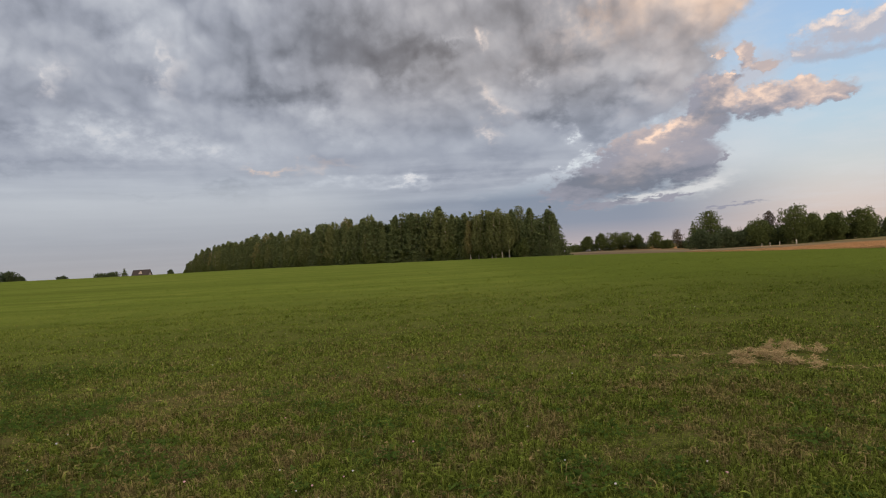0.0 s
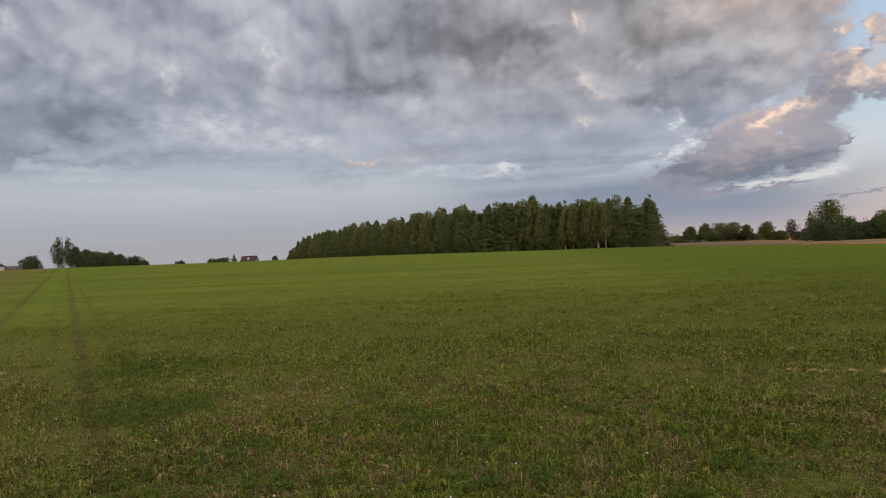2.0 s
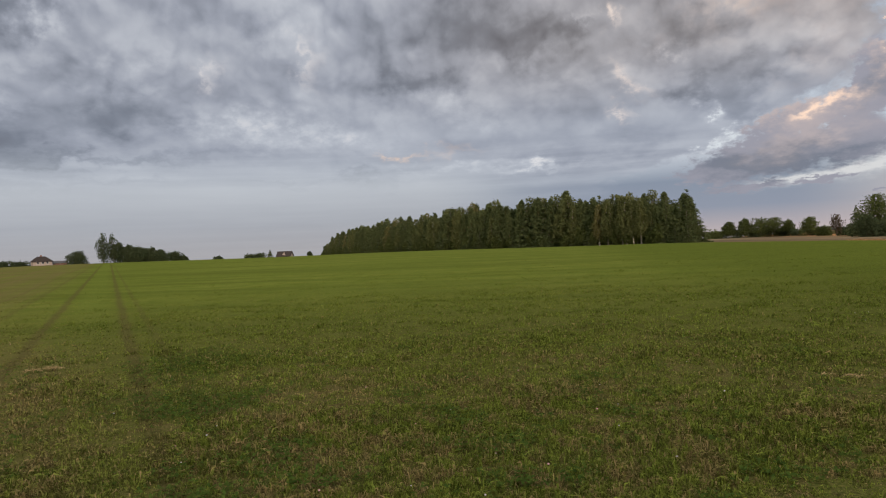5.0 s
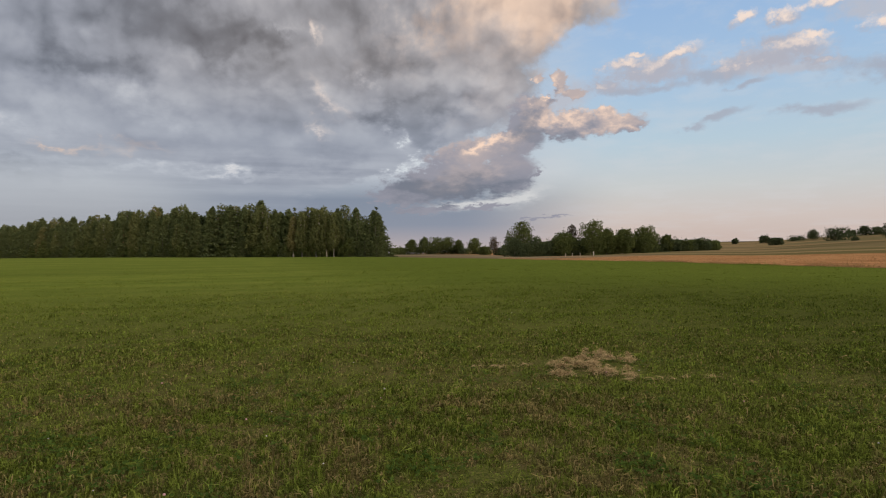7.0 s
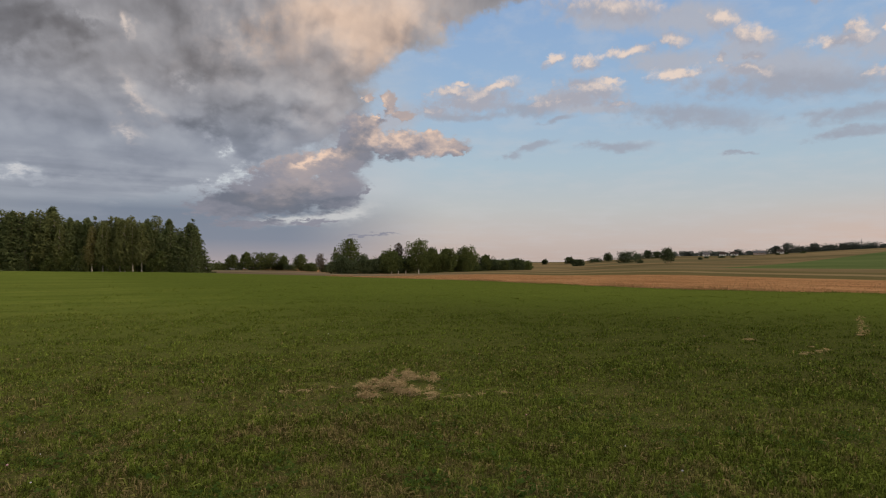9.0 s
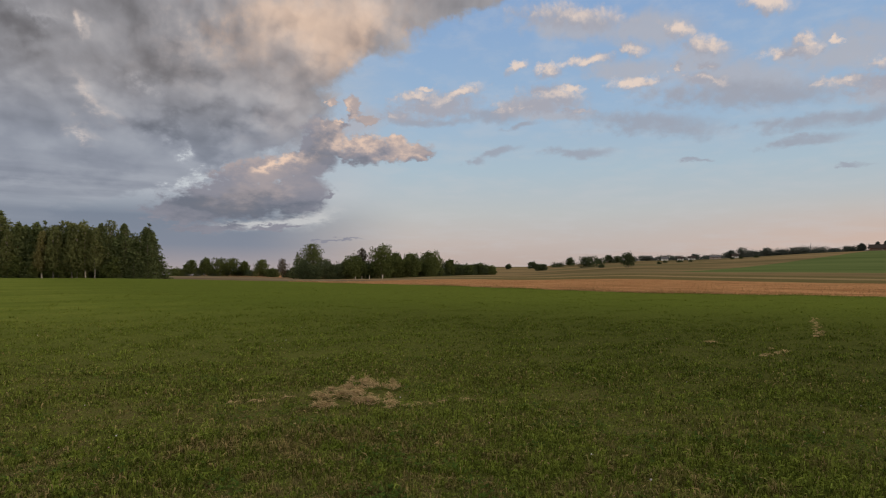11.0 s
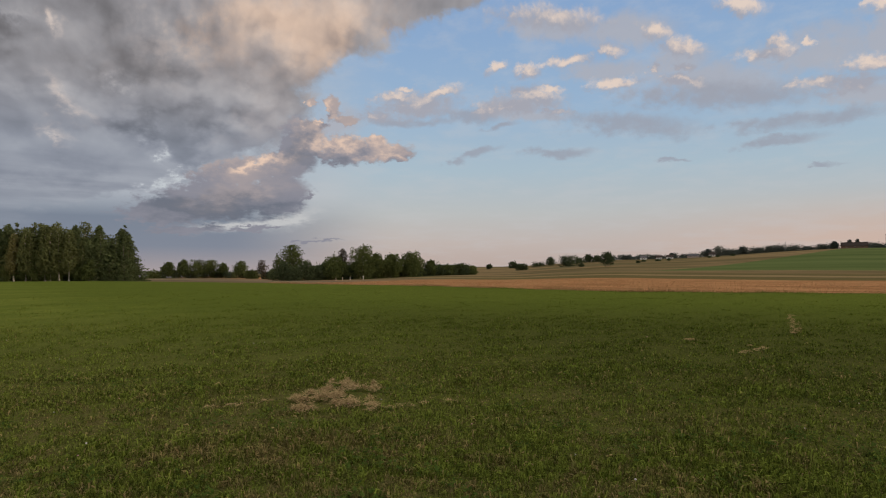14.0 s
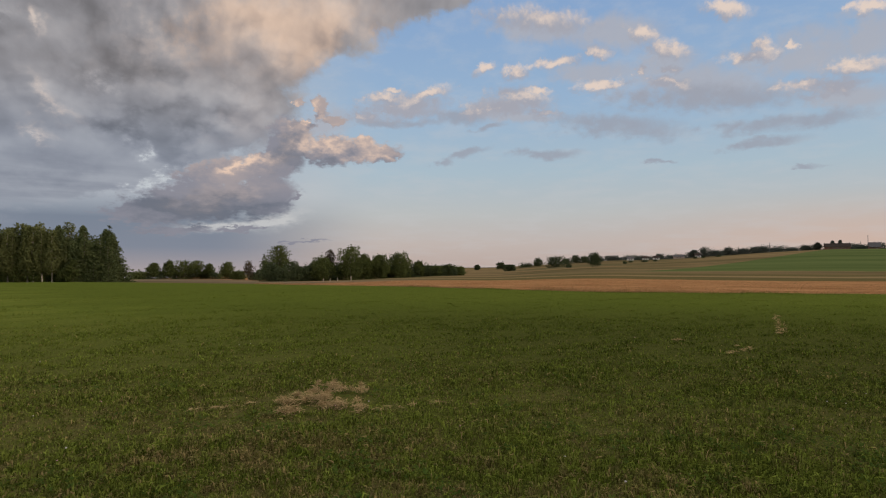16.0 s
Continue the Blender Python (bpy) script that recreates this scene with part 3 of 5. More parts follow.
def ground_material():
    m, n, bsdf = material("meadow_and_fields", 0.95)
    at = n.put("ShaderNodeNewGeometry").outputs["Position"]
    x, y, z = n.xyz(at)
    flat = n.vec(x, y, 0.0)
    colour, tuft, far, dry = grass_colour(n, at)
    away = n.vmath("LENGTH", flat)
    thatch, _ = n.noise(flat, 34.0, 3.0, 0.7)
    soil = n.mix(n.step(thatch, 0.42, 0.62), (0.026, 0.026, 0.008), (0.11, 0.085, 0.033))
    colour = n.mix(n.step(away, 5.0, 34.0, 0.68, 0.08), colour, soil)
    # far ground painted darker, to match the shade among standing blades
    colour = n.mix(n.mul(far, 0.18), colour, (0.045, 0.055, 0.012))
    rough_edge, _ = n.noise(flat, 0.35, 4.0)
    streak, _ = n.noise(n.vmath("MULTIPLY", flat, (0.6, 0.06, 0.0)), 1.0, 5.0, 0.65)
    patchy, _ = n.noise(n.vmath("MULTIPLY", flat, (1.0, 0.35, 0.0)), 0.02, 6.0, 0.65)
    edge = n.add(n.math("MINIMUM", line_side(n, x, y, *EDGE), line_side(n, x, y, *EDGE_NEAR)), n.mul(n.sub(rough_edge, 0.5), 2.5))
    front = n.add(line_side(n, x, y, *FRONT), n.mul(n.sub(rough_edge, 0.5), 3.0))
    stubble = n.mix(n.step(streak, 0.38, 0.60), (0.22, 0.098, 0.040), (0.40, 0.205, 0.09))
    waves, _ = n.noise(n.vmath("MULTIPLY", flat, (0.03, 0.006, 0.0)), 1.0, 5.0, 0.65)
    pasture = n.mix(n.step(patchy, 0.38, 0.62), (0.105, 0.080, 0.036), (0.215, 0.142, 0.070))
    pasture = n.mix(n.step(waves, 0.48, 0.62, 0.0, 0.6), pasture, (0.105, 0.092, 0.042))
    olive = n.mix(n.step(streak, 0.35, 0.65), (0.085, 0.072, 0.028), (0.135, 0.10, 0.042))
    beyond = n.mix(n.step(edge, 42.0, 48.0), stubble, olive)
    beyond = n.mix(n.mul(n.step(edge, 62.0, 66.0), n.step(edge, 76.0, 72.0)), beyond, (0.21, 0.145, 0.07))
    beyond = n.mix(n.step(edge, 80.0, 96.0), beyond, pasture)
    crop = n.mul(n.step(n.sub(y, n.mul(n.sub(x, 211.0), 0.248)), 125.0, 121.0), n.step(n.add(n.sub(edge, 112.0), n.mul(n.sub(rough_edge, 0.5), 6.0)), 0.0, 6.0))
    beyond = n.mix(crop, beyond, n.mix(n.step(patchy, 0.3, 0.7), (0.065, 0.085, 0.027), (0.105, 0.125, 0.042)))
    # duller fallow land beyond the wood's corner; distance haze painted into the far rim's woods
    beyond = n.mix(n.mul(n.step(y, 120.0, 175.0), n.step(x, 140.0, 95.0)), beyond, n.mix(n.step(patchy, 0.35, 0.65), (0.115, 0.085, 0.05), (0.20, 0.145, 0.085)))
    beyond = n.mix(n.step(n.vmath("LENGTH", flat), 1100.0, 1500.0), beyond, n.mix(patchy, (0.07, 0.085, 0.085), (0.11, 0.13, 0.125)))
    wood = n.mix(rough_edge, (0.12, 0.08, 0.04), (0.19, 0.125, 0.06))
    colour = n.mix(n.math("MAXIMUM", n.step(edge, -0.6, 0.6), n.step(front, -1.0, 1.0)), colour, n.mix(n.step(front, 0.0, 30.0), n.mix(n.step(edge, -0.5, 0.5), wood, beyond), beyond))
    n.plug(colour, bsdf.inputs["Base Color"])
    bump = n.put("ShaderNodeBump")
    bump.inputs["Strength"].default_value, bump.inputs["Distance"].default_value = 0.6, 0.06
    grain, _ = n.noise(flat, 14.0, 4.0, 0.7)
    n.plug(grain, bump.inputs["Height"])
    n.plug(bump.outputs[0], bsdf.inputs["Normal"])
    return m


GROUND = ground_material()

# ---- ground ----
# levels of the land in metres, by azimuth (rows) and distance (columns)
LAND_AZ = (-180, -110, -48, -23, 4, 25, 41, 55, 72, 110, 180)
LAND_R = (0, 45, 110, 200, 300, 420, 850, 4500)
LAND_Z = (
    (0, 0, 0, 0, 0, 0, 0, -5),
    (0, 0, 0, 0, 0, 0, 0, -5),
    (0, 0, 0.2, 0.5, 0.0, -1.1, -9, -90),
    (0, 0, 0, -0.5, -1.6, -3.4, -14, -100),
    (0, 0, -0.4, -1.5, -2.7, -3.6, -12, -90),
    (0, 0, -1.1, -2.6, -3.6, -3.9, -5, -15),
    (0, -0.1, -0.8, -1.5, -1.5, -0.8, 3, 14),
    (0, -0.05, -0.2, 0.6, 2.0, 4.5, 13.5, 30),
    (0, 0, -0.1, 1.4, 4.5, 9, 25, 40),
    (0, 0, 0, 0, 0, 0, 0, -5),
    (0, 0, 0, 0, 0, 0, 0, -5),
)


def land(x, y):
    """Height of the ground."""
    x, y = np.asarray(x, float), np.asarray(y, float)
    r, az = np.hypot(x, y), np.degrees(np.arctan2(x, y))
    i = np.clip(np.searchsorted(LAND_AZ, az) - 1, 0, len(LAND_AZ) - 2)
    knots = np.array(LAND_AZ, float)
    f = (az - knots[i]) / (knots[i + 1] - knots[i])
    f = f * f * (3 - 2 * f)
    level = np.zeros_like(r)
    for k in (0.82, 1.0, 1.18):
        table = np.array([np.interp(r * k, LAND_R, row) for row in LAND_Z])
        level += (np.take_along_axis(table, i[None], 0)[0] * (1 - f) + np.take_along_axis(table, i[None] + 1, 0)[0] * f) / 3
    return level + 0.025 * np.sin(x * 0.9 + 1.3) * np.sin(y * 0.7) * np.clip(r / 6, 0, 1)


def spot(az, r):
    """A place on the ground by azimuth in degrees and distance in metres."""
    x, y = r * math.sin(radians(az)), r * math.cos(radians(az))
    return Vector((x, y, float(land(np.array([x]), np.array([y]))[0])))


def mesh_of(name, verts, faces, mat):
    """A mesh from numpy arrays; all faces have the same number of corners."""
    me = bpy.data.meshes.new(name)
    verts, faces = np.asarray(verts, np.float32), np.asarray(faces, np.int32)
    k = faces.shape[1]
    me.vertices.add(len(verts))
    me.vertices.foreach_set("co", verts.ravel())
    me.loops.add(faces.size)
    me.loops.foreach_set("vertex_index", faces.ravel())
    me.polygons.add(len(faces))
    me.polygons.foreach_set("loop_start", np.arange(0, faces.size, k, dtype=np.int32))
    me.update(calc_edges=True)
    me.validate()
    me.materials.append(mat)
    return me


def make_ground():
    turns = np.radians(np.concatenate([np.arange(-180, -62, 6), np.arange(-62, 88, 0.75), np.arange(88, 180, 6)]))
    rings = np.concatenate([[0.3], np.geomspace(1.2, 4500, 190)])
    R, T = np.meshgrid(rings, turns, indexing="ij")
    X, Y = R * np.sin(T), R * np.cos(T)
    Z = land(X.ravel(), Y.ravel())
    verts = np.stack([X.ravel(), Y.ravel(), Z], 1)
    m = len(turns)
    a = np.arange(len(rings) - 1)[:, None] * m + np.arange(m)[None]
    b = np.arange(len(rings) - 1)[:, None] * m + (np.arange(m)[None] + 1) % m
    faces = np.stack([a, a + m, b + m, b], -1).reshape(-1, 4)
    faces = faces[:, ::-1]
    me = mesh_of("ground", verts, faces, GROUND)
    bm = bmesh.new()
    bm.from_mesh(me)
    inner = [v for v in bm.verts if math.hypot(v.co.x, v.co.y) < 0.4]
    bm.faces.new(sorted(inner, key=lambda v: -math.atan2(v.co.x, v.co.y)))
    bmesh.ops.recalc_face_normals(bm, faces=bm.faces)
    bm.to_mesh(me)
    bm.free()
    me.polygons.foreach_set("use_smooth", np.ones(len(me.polygons), bool))
    tagged(new("ground", me), "green mown meadow running into stubble fields and pasture", "ground", kind="structure")


make_ground()

# ---- trees ----


def part(name, me, parent, label=""):
    ob = new(name, me)
    ob.parent = parent
    return tagged(ob, label)


def thing(name, label, category, group="", kind=""):
    return tagged(new(name), label, category, group, kind)


class Tubes:
    """Tapered branches, gathered into one mesh."""

    def __init__(self, sides=5):
        self.v, self.f, self.sides = [], [], sides

    def add(self, points, radii):
        points, k, start = [Vector(p) for p in points], self.sides, len(self.v)
        for i, (p, r) in enumerate(zip(points, radii)):
            way = (points[min(i + 1, len(points) - 1)] - points[max(i - 1, 0)]).normalized()
            a = way.orthogonal().normalized()
            b = way.cross(a)
            for j in range(k):
                t = 2 * math.pi * j / k
                self.v.append(p + (a * math.cos(t) + b * math.sin(t)) * r)
        for i in range(len(points) - 1):
            for j in range(k):
                self.f.append((start + i * k + j, start + i * k + (j + 1) % k, start + (i + 1) * k + (j + 1) % k, start + (i + 1) * k + j))

    def mesh(self, name, mat):
        me = mesh_of(name, np.array([tuple(v) for v in self.v]), np.array(self.f), mat)
        me.polygons.foreach_set("use_smooth", np.ones(len(me.polygons), bool))
        return me


def leaf_mesh(name, centres, size, mat, rng, flat=0.0, outward=None):
    """Many small pointed leaf sprays, each one triangle."""
    c = np.asarray(centres)
    n = len(c)
    along = rng.normal(size=(n, 3))
    along[:, 2] *= 1 - flat
    if outward is not None:
        along += outward * 0.8
    along /= np.linalg.norm(along, axis=1)[:, None]
    side = np.cross(along, rng.normal(size=(n, 3)) + np.array([0, 0, 2.0 * flat]))
    side /= np.linalg.norm(side, axis=1)[:, None]
    s = (size * rng.uniform(0.6, 1.4, n))[:, None]
    up = np.cross(side, along)
    v = np.stack([c - along * s * 0.45 - side * s * 0.36, c - along * s * 0.45 + side * s * 0.36 + up * s * 0.1, c + along * s * 0.55], 1).reshape(-1, 3)
    f = np.arange(3 * n).reshape(-1, 3)
    return mesh_of(name, v, f, mat)


def lobes_to_leaves(lobes, count, rng):
    """Points in the shells of ellipsoids (x, y, z, radius, height), more in the larger ones; ragged rims."""
    L = np.array(lobes)
    w = L[:, 3] ** 2
    which = rng.choice(len(L), count, p=w / w.sum())
    d = rng.normal(size=(count, 3))
    d /= np.linalg.norm(d, axis=1)[:, None]
    lump = 1 + 0.22 * np.sin(d[:, 0] * 5 + which) * np.sin(d[:, 1] * 4 + 2 * which) + 0.15 * np.sin(d[:, 2] * 7 + which)
    k = (0.5 + 0.5 * rng.random(count) ** 0.5) * lump
    k[rng.random(count) < 0.05] *= 1.2
    p = L[which, :3] + d * k[:, None] * np.stack([L[which, 3], L[which, 3], L[which, 4]], 1)
    return p, d


def spindle(count, height, bare, width, tip, rng):
    """Points of a tall tapering crown with a ragged, lumpy outline."""
    f = rng.beta(1.15, 1.35, count)
    t = rng.uniform(0, 2 * np.pi, count)
    ph = rng.uniform(0, 6.28, 6)
    profile = np.minimum(1.0, (f + 0.12) / 0.38) ** 0.7 * (1 - f) ** tip + 0.03
    lump = 0.82 + 0.20 * np.sin(3 * t + 9 * f + ph[0]) * np.sin(14 * f + ph[1]) + 0.16 * np.sin(2 * t - 23 * f + ph[2]) + 0.12 * np.sin(5 * t + 37 * f + ph[3])
    k = (0.45 + 0.55 * rng.random(count) ** 0.5) * lump * profile * width * 0.5
    z = height * (bare + (1 - bare) * f) + rng.normal(0, 0.012 * height, count)
    d = np.stack([np.cos(t), np.sin(t), np.full(count, 0.35)], 1)
    return np.stack([np.cos(t) * k, np.sin(t) * k, z], 1), d


def broad_tree(name, label, seed, height, width, leaf, bark, leaves=2600, bare=0.18, lobes=11, narrow=0.0, size=0.42, group="", droop=0.0, category="tree"):
    """A leafy tree: trunk with limbs, crown of lobes of leaves."""
    rng = np.random.default_rng(seed)
    root = thing(name, label, category, group)
    wood = Tubes()
    lean = rng.uniform(-0.03, 0.03, 2) * height
    top = Vector((lean[0], lean[1], height * 0.86))
    fork = Vector((lean[0] * 0.5, lean[1] * 0.5, height * (bare + 0.1)))
    r0 = max(0.014 * height, 0.06)
    wood.add([(0, 0, -0.3), (0, 0, 0.4), fork, top], [r0 * 1.35, r0, r0 * 0.75, r0 * 0.12])
    made = []
    low = height * bare
    for i in range(lobes):
        f = (i + 0.5) / lobes
        z = low + (height - low) * (0.12 + 0.80 * f)
        reach = width * 0.5 * (math.sin(math.pi * (0.22 + 0.68 * f)) ** 0.8) * (1 - min(1.2 * narrow, 0.85) * f ** 1.4)
        t = i * 2.4 + rng.uniform(-0.5, 0.5)
        out = reach * rng.uniform(0.35, 0.72)
        r = max(reach * rng.uniform(0.5, 0.72), (0.12 - 0.08 * min(narrow * 1.4, 1)) * width)
        x, y = math.cos(t) * out + lean[0] * f, math.sin(t) * out + lean[1] * f
        h = r * rng.uniform(0.75, 1.1) * (1 + narrow + droop)
        z = min(z, height - h * 0.9)
        made.append((x, y, z, r, h))
        start = fork.lerp(top, max(0.0, min(0.9, (z - fork.z) / (top.z - fork.z) - 0.2)))
        mid = start.lerp(Vector((x, y, z)), 0.55) + Vector((0, 0, 0.03 * height))
        wood.add([start, mid, (x, y, z)], [r0 * 0.4, r0 * 0.25, r0 * 0.08])
    tip = width * 0.24 * (1 - 0.6 * min(narrow, 1))
    made.append((lean[0], lean[1], height - tip * (1 + narrow), tip, tip * (1 + narrow)))
    made.append((lean[0] * 0.6, lean[1] * 0.6, low + (height - low) * 0.45, width * 0.30, (height - low) * 0.42))
    if narrow >= 0.65:
        p, d = lobes_to_leaves(made[:-2], int(leaves * 0.45), rng)
        p[:, 2] = np.minimum(p[:, 2], height * 0.85)
        p2, d2 = spindle(leaves - len(p), height, bare, width, rng.uniform(0.26, 0.42), rng)
        p, d = np.concatenate([p, p2]), np.concatenate([d, d2])
    else:
        p, d = lobes_to_leaves(made, leaves, rng)
    p[:, 2] = np.maximum(p[:, 2], 0.15)
    part("trunk", wood.mesh("trunk", bark), root)
    part("crown", leaf_mesh("crown", p, size, leaf, rng, outward=d), root)
    return root


def spruce_tree(name, label, seed, height, width, leaf, bark, leaves=2600, tiers=15, size=0.42, group="", bare=0.04):
    """A conifer with whorls of drooping boughs."""
    rng = np.random.default_rng(seed)
    root = thing(name, label, "tree", group)
    wood = Tubes()
    r0 = 0.013 * height
    wood.add([(0, 0, -0.3), (0, 0, height * 0.5), (0, 0, height)], [r0, r0 * 0.6, 0.02])
    pts = []
    for i in range(tiers):
        f = i / (tiers - 1)
        z = height * (bare + (0.97 - bare) * f)
        reach = width * 0.5 * (1 - f) ** 0.85 * rng.uniform(0.85, 1.12) + 0.12
        boughs = 5 + int(4 * (1 - f))
        for j in range(boughs):
            t = 2 * math.pi * (j + 0.5 * (i % 2)) / boughs + rng.uniform(-0.3, 0.3)
            length = reach * rng.uniform(0.75, 1.15)
            zz = z + rng.uniform(-0.5, 0.5) * height / tiers
            tip = Vector((math.cos(t) * length, math.sin(t) * length, zz - length * rng.uniform(0.05, 0.4)))
            wood.add([(0, 0, z), tip], [r0 * 0.25, 0.01])
            pts += [(Vector((0, 0, zz)), tip, length)] * max(1, int(3 * length / (width * 0.2)))
    each = max(1, leaves // len(pts))
    P = []
    for a, b, length in pts:
        k = rng.uniform(0.15, 1.05, each) ** 0.7
        q = np.array(a)[None] * (1 - k[:, None]) + np.array(b)[None] * k[:, None]
        q += rng.normal(size=(each, 3)) * np.array([1, 1, 0.45]) * (0.16 * length + 0.1)
        P.append(q)
    P = np.concatenate(P)
    P[:, 2] = np.maximum(P[:, 2], 0.1)
    part("trunk", wood.mesh("trunk", bark), root)
    part("crown", leaf_mesh("crown", P, size, leaf, rng, flat=0.6), root)
    return root


def pine_tree(name, label, seed, height, width, leaf, bark, leaves=2400, size=0.42, group=""):
    """A Scots pine: bare ruddy stem, crown of tufts in the upper part."""
    rng = np.random.default_rng(seed)
    root = thing(name, label, "tree", group)
    wood = Tubes()
    r0 = 0.012 * height
    bend = rng.uniform(-0.3, 0.3, 2)
    wood.add([(0, 0, -0.3), (bend[0] * 0.5, bend[1] * 0.5, height * 0.5), (bend[0], bend[1], height * 0.95)], [r0, r0 * 0.7, 0.04])
    made = []
    for i in range(20):
        f = i / 19
        z = height * (0.22 + 0.72 * f)
        reach = width * 0.5 * (1 - 0.86 * f ** 1.3) * rng.uniform(0.6, 1.1)
        t = i * 2.4 + rng.uniform(-0.4, 0.4)
        tip = Vector((math.cos(t) * reach + bend[0], math.sin(t) * reach + bend[1], z + 0.12 * reach))
        wood.add([(bend[0] * z / height, bend[1] * z / height, z - 0.1 * reach), tip], [r0 * 0.3, 0.015])
        r = width * rng.uniform(0.13, 0.22)
        made.append((tip.x * 0.75, tip.y * 0.75, z, r, r * 0.75))
    made.append((bend[0], bend[1], height * 0.95, width * 0.07, height * 0.05))
    p, d = lobes_to_leaves(made, int(leaves * 0.4), rng)
    p2, d2 = spindle(leaves - len(p), height, 0.12, width * 0.95, rng.uniform(0.34, 0.52), rng)
    p, d = np.concatenate([p, p2]), np.concatenate([d, d2])
    part("trunk", wood.mesh("trunk", bark), root)
    part("crown", leaf_mesh("crown", p, size, leaf, rng, outward=d), root)
    return root


def put_copies(models, places):
    """Stand trees: the first of each model where it is first wanted, then copies. places: model, spot, turn, scale."""
    used = set()
    for model, at, turn, sx, sz in places:
        m = Matrix.LocRotScale(at, Euler((0, 0, turn)), (sx, sx, sz))
        if model in used:
            copy_thing(models[model], Matrix.LocRotScale(at, Euler((0, 0, turn)), None) @ Matrix.Diagonal((sx / models[model].scale[0], sx / models[model].scale[0], sz / models[model].scale[2], 1)))
        else:
            used.add(model)
            models[model].matrix_basis = m
    for name, model in models.items():
        if name not in used:
            for o in (*model.children_recursive, model):
                bpy.data.objects.remove(o)


def make_wood():
    """The mixed wood: a straight front of birches, pines and spruces, several rows deep."""
    rng = np.random.default_rng(7)
    models = {}
    for i in range(4):
        models["birch", i] = broad_tree("birch_tree", "tall birch with drooping olive-green crown at the wood's edge", 20 + i, 15, 6.2, BIRCH_LEAF, BIRCH_BARK, 3200, 0.05, 17, 0.7, 0.48, "wood", 0.3)
        models["pine", i] = pine_tree("pine_tree", "tall Scots pine with dark green crown in the wood", 40 + i, 16, 4.6, PINE_LEAF, PINE_BARK, 2800, 0.50, "wood")
        models["young", i] = broad_tree("young_tree", "young leafy tree with fresh green foliage at the wood's edge", 60 + i, 8, 4.4, BROAD_LEAF, GREY_BARK, 2000, 0.0, 10, 0.4, 0.42, "wood")
    for i in range(3):
        models["spruce", i] = spruce_tree("spruce_tree", "dark green spruce with layered boughs at the wood's edge", 80 + i, 13, 5.2, SPRUCE_LEAF, GREY_BARK, 3200, 17, 0.48, "wood")
    a, b = Vector((32, 182)), Vector((-152, 359))
    along = (b - a).normalized()
    into = Vector((-along.y, along.x)) * -1
    if into.y < 0:
        into = -into
    length = (b - a).length
    # height of the tops along the front
    S = (-0.03, -0.02, 0.0, 0.05, 0.10, 0.13, 0.18, 0.30, 0.40, 0.50, 0.60, 0.72, 0.85, 0.93, 1.0)
    H = (4.5, 9, 13, 15.0, 16, 15.0, 18.0, 17.5, 18, 17.4, 15.8, 16.3, 14.4, 13, 6)
    places = []
    for row, (depth, gap, share) in enumerate(((-1.2, 3.0, 0.42), (0.5, 2.9, 0.92), (3.6, 3.0, 0.98), (7.2, 4.0, 1.03))):
        s = -0.8 + row * 0.8
        while s < length * 1.0:
            f = s / length
            at2 = a + along * (s + rng.uniform(-0.7, 0.7)) + into * (depth + rng.uniform(-0.9, 0.9))
            at = Vector((at2.x, at2.y, float(land([at2.x], [at2.y])[0]) - 0.05))
            h = np.interp(f, S, H) * share * rng.uniform(0.76, 1.1)
            u = rng.random()
            if f < 0.035:
                kind = "spruce" if u < 0.7 else "pine"
            elif f < 0.125:
                kind = "birch" if u < 0.72 else "pine"
            else:
                kind = "birch" if u < 0.30 else "spruce" if u < 0.48 else "pine" if u < 2 else "young"
            if row == 0:
                kind = "spruce" if f < 0.03 or u < 0.3 else "young"
            i = int(rng.integers(3 if kind == "spruce" else 4))
            base = {"birch": 15, "pine": 16, "young": 8, "spruce": 13}[kind]
            if kind == "young":
                h *= rng.uniform(0.55, 1.1)
            places.append(((kind, i), at, rng.uniform(0, 6.28), (h / base) ** 0.7 * rng.uniform(1.0, 1.6), h / base))
            s += gap * rng.uniform(0.8, 1.2) * (0.7 if kind == "young" else 1)
    # birches before the front, their pale stems showing
    for i in range(3):
        models["front", i] = broad_tree("birch_tree", "slender birch with a pale bare stem before the wood", 90 + i, 15, 4.6, BIRCH_LEAF, BIRCH_BARK, 2600, 0.14, 15, 0.7, 0.46, "wood", 0.3)
    for k, (f, h) in enumerate(((0.118, 13.0), (0.104, 14.0), (0.098, 13.0), (0.082, 15.0), (0.076, 14.5), (0.066, 14.0), (0.055, 13.5), (0.16, 13.5), (0.33, 12.0), (0.62, 11.5), (0.83, 11.0))):
        at2 = a + along * (f * length) - into * 1.8
        places.append((("front", k % 3), Vector((at2.x, at2.y, float(land([at2.x], [at2.y])[0]))), k * 2.1, (h / 15) ** 0.5 * 1.15, h / 15))
    put_copies(models, places)


make_wood()


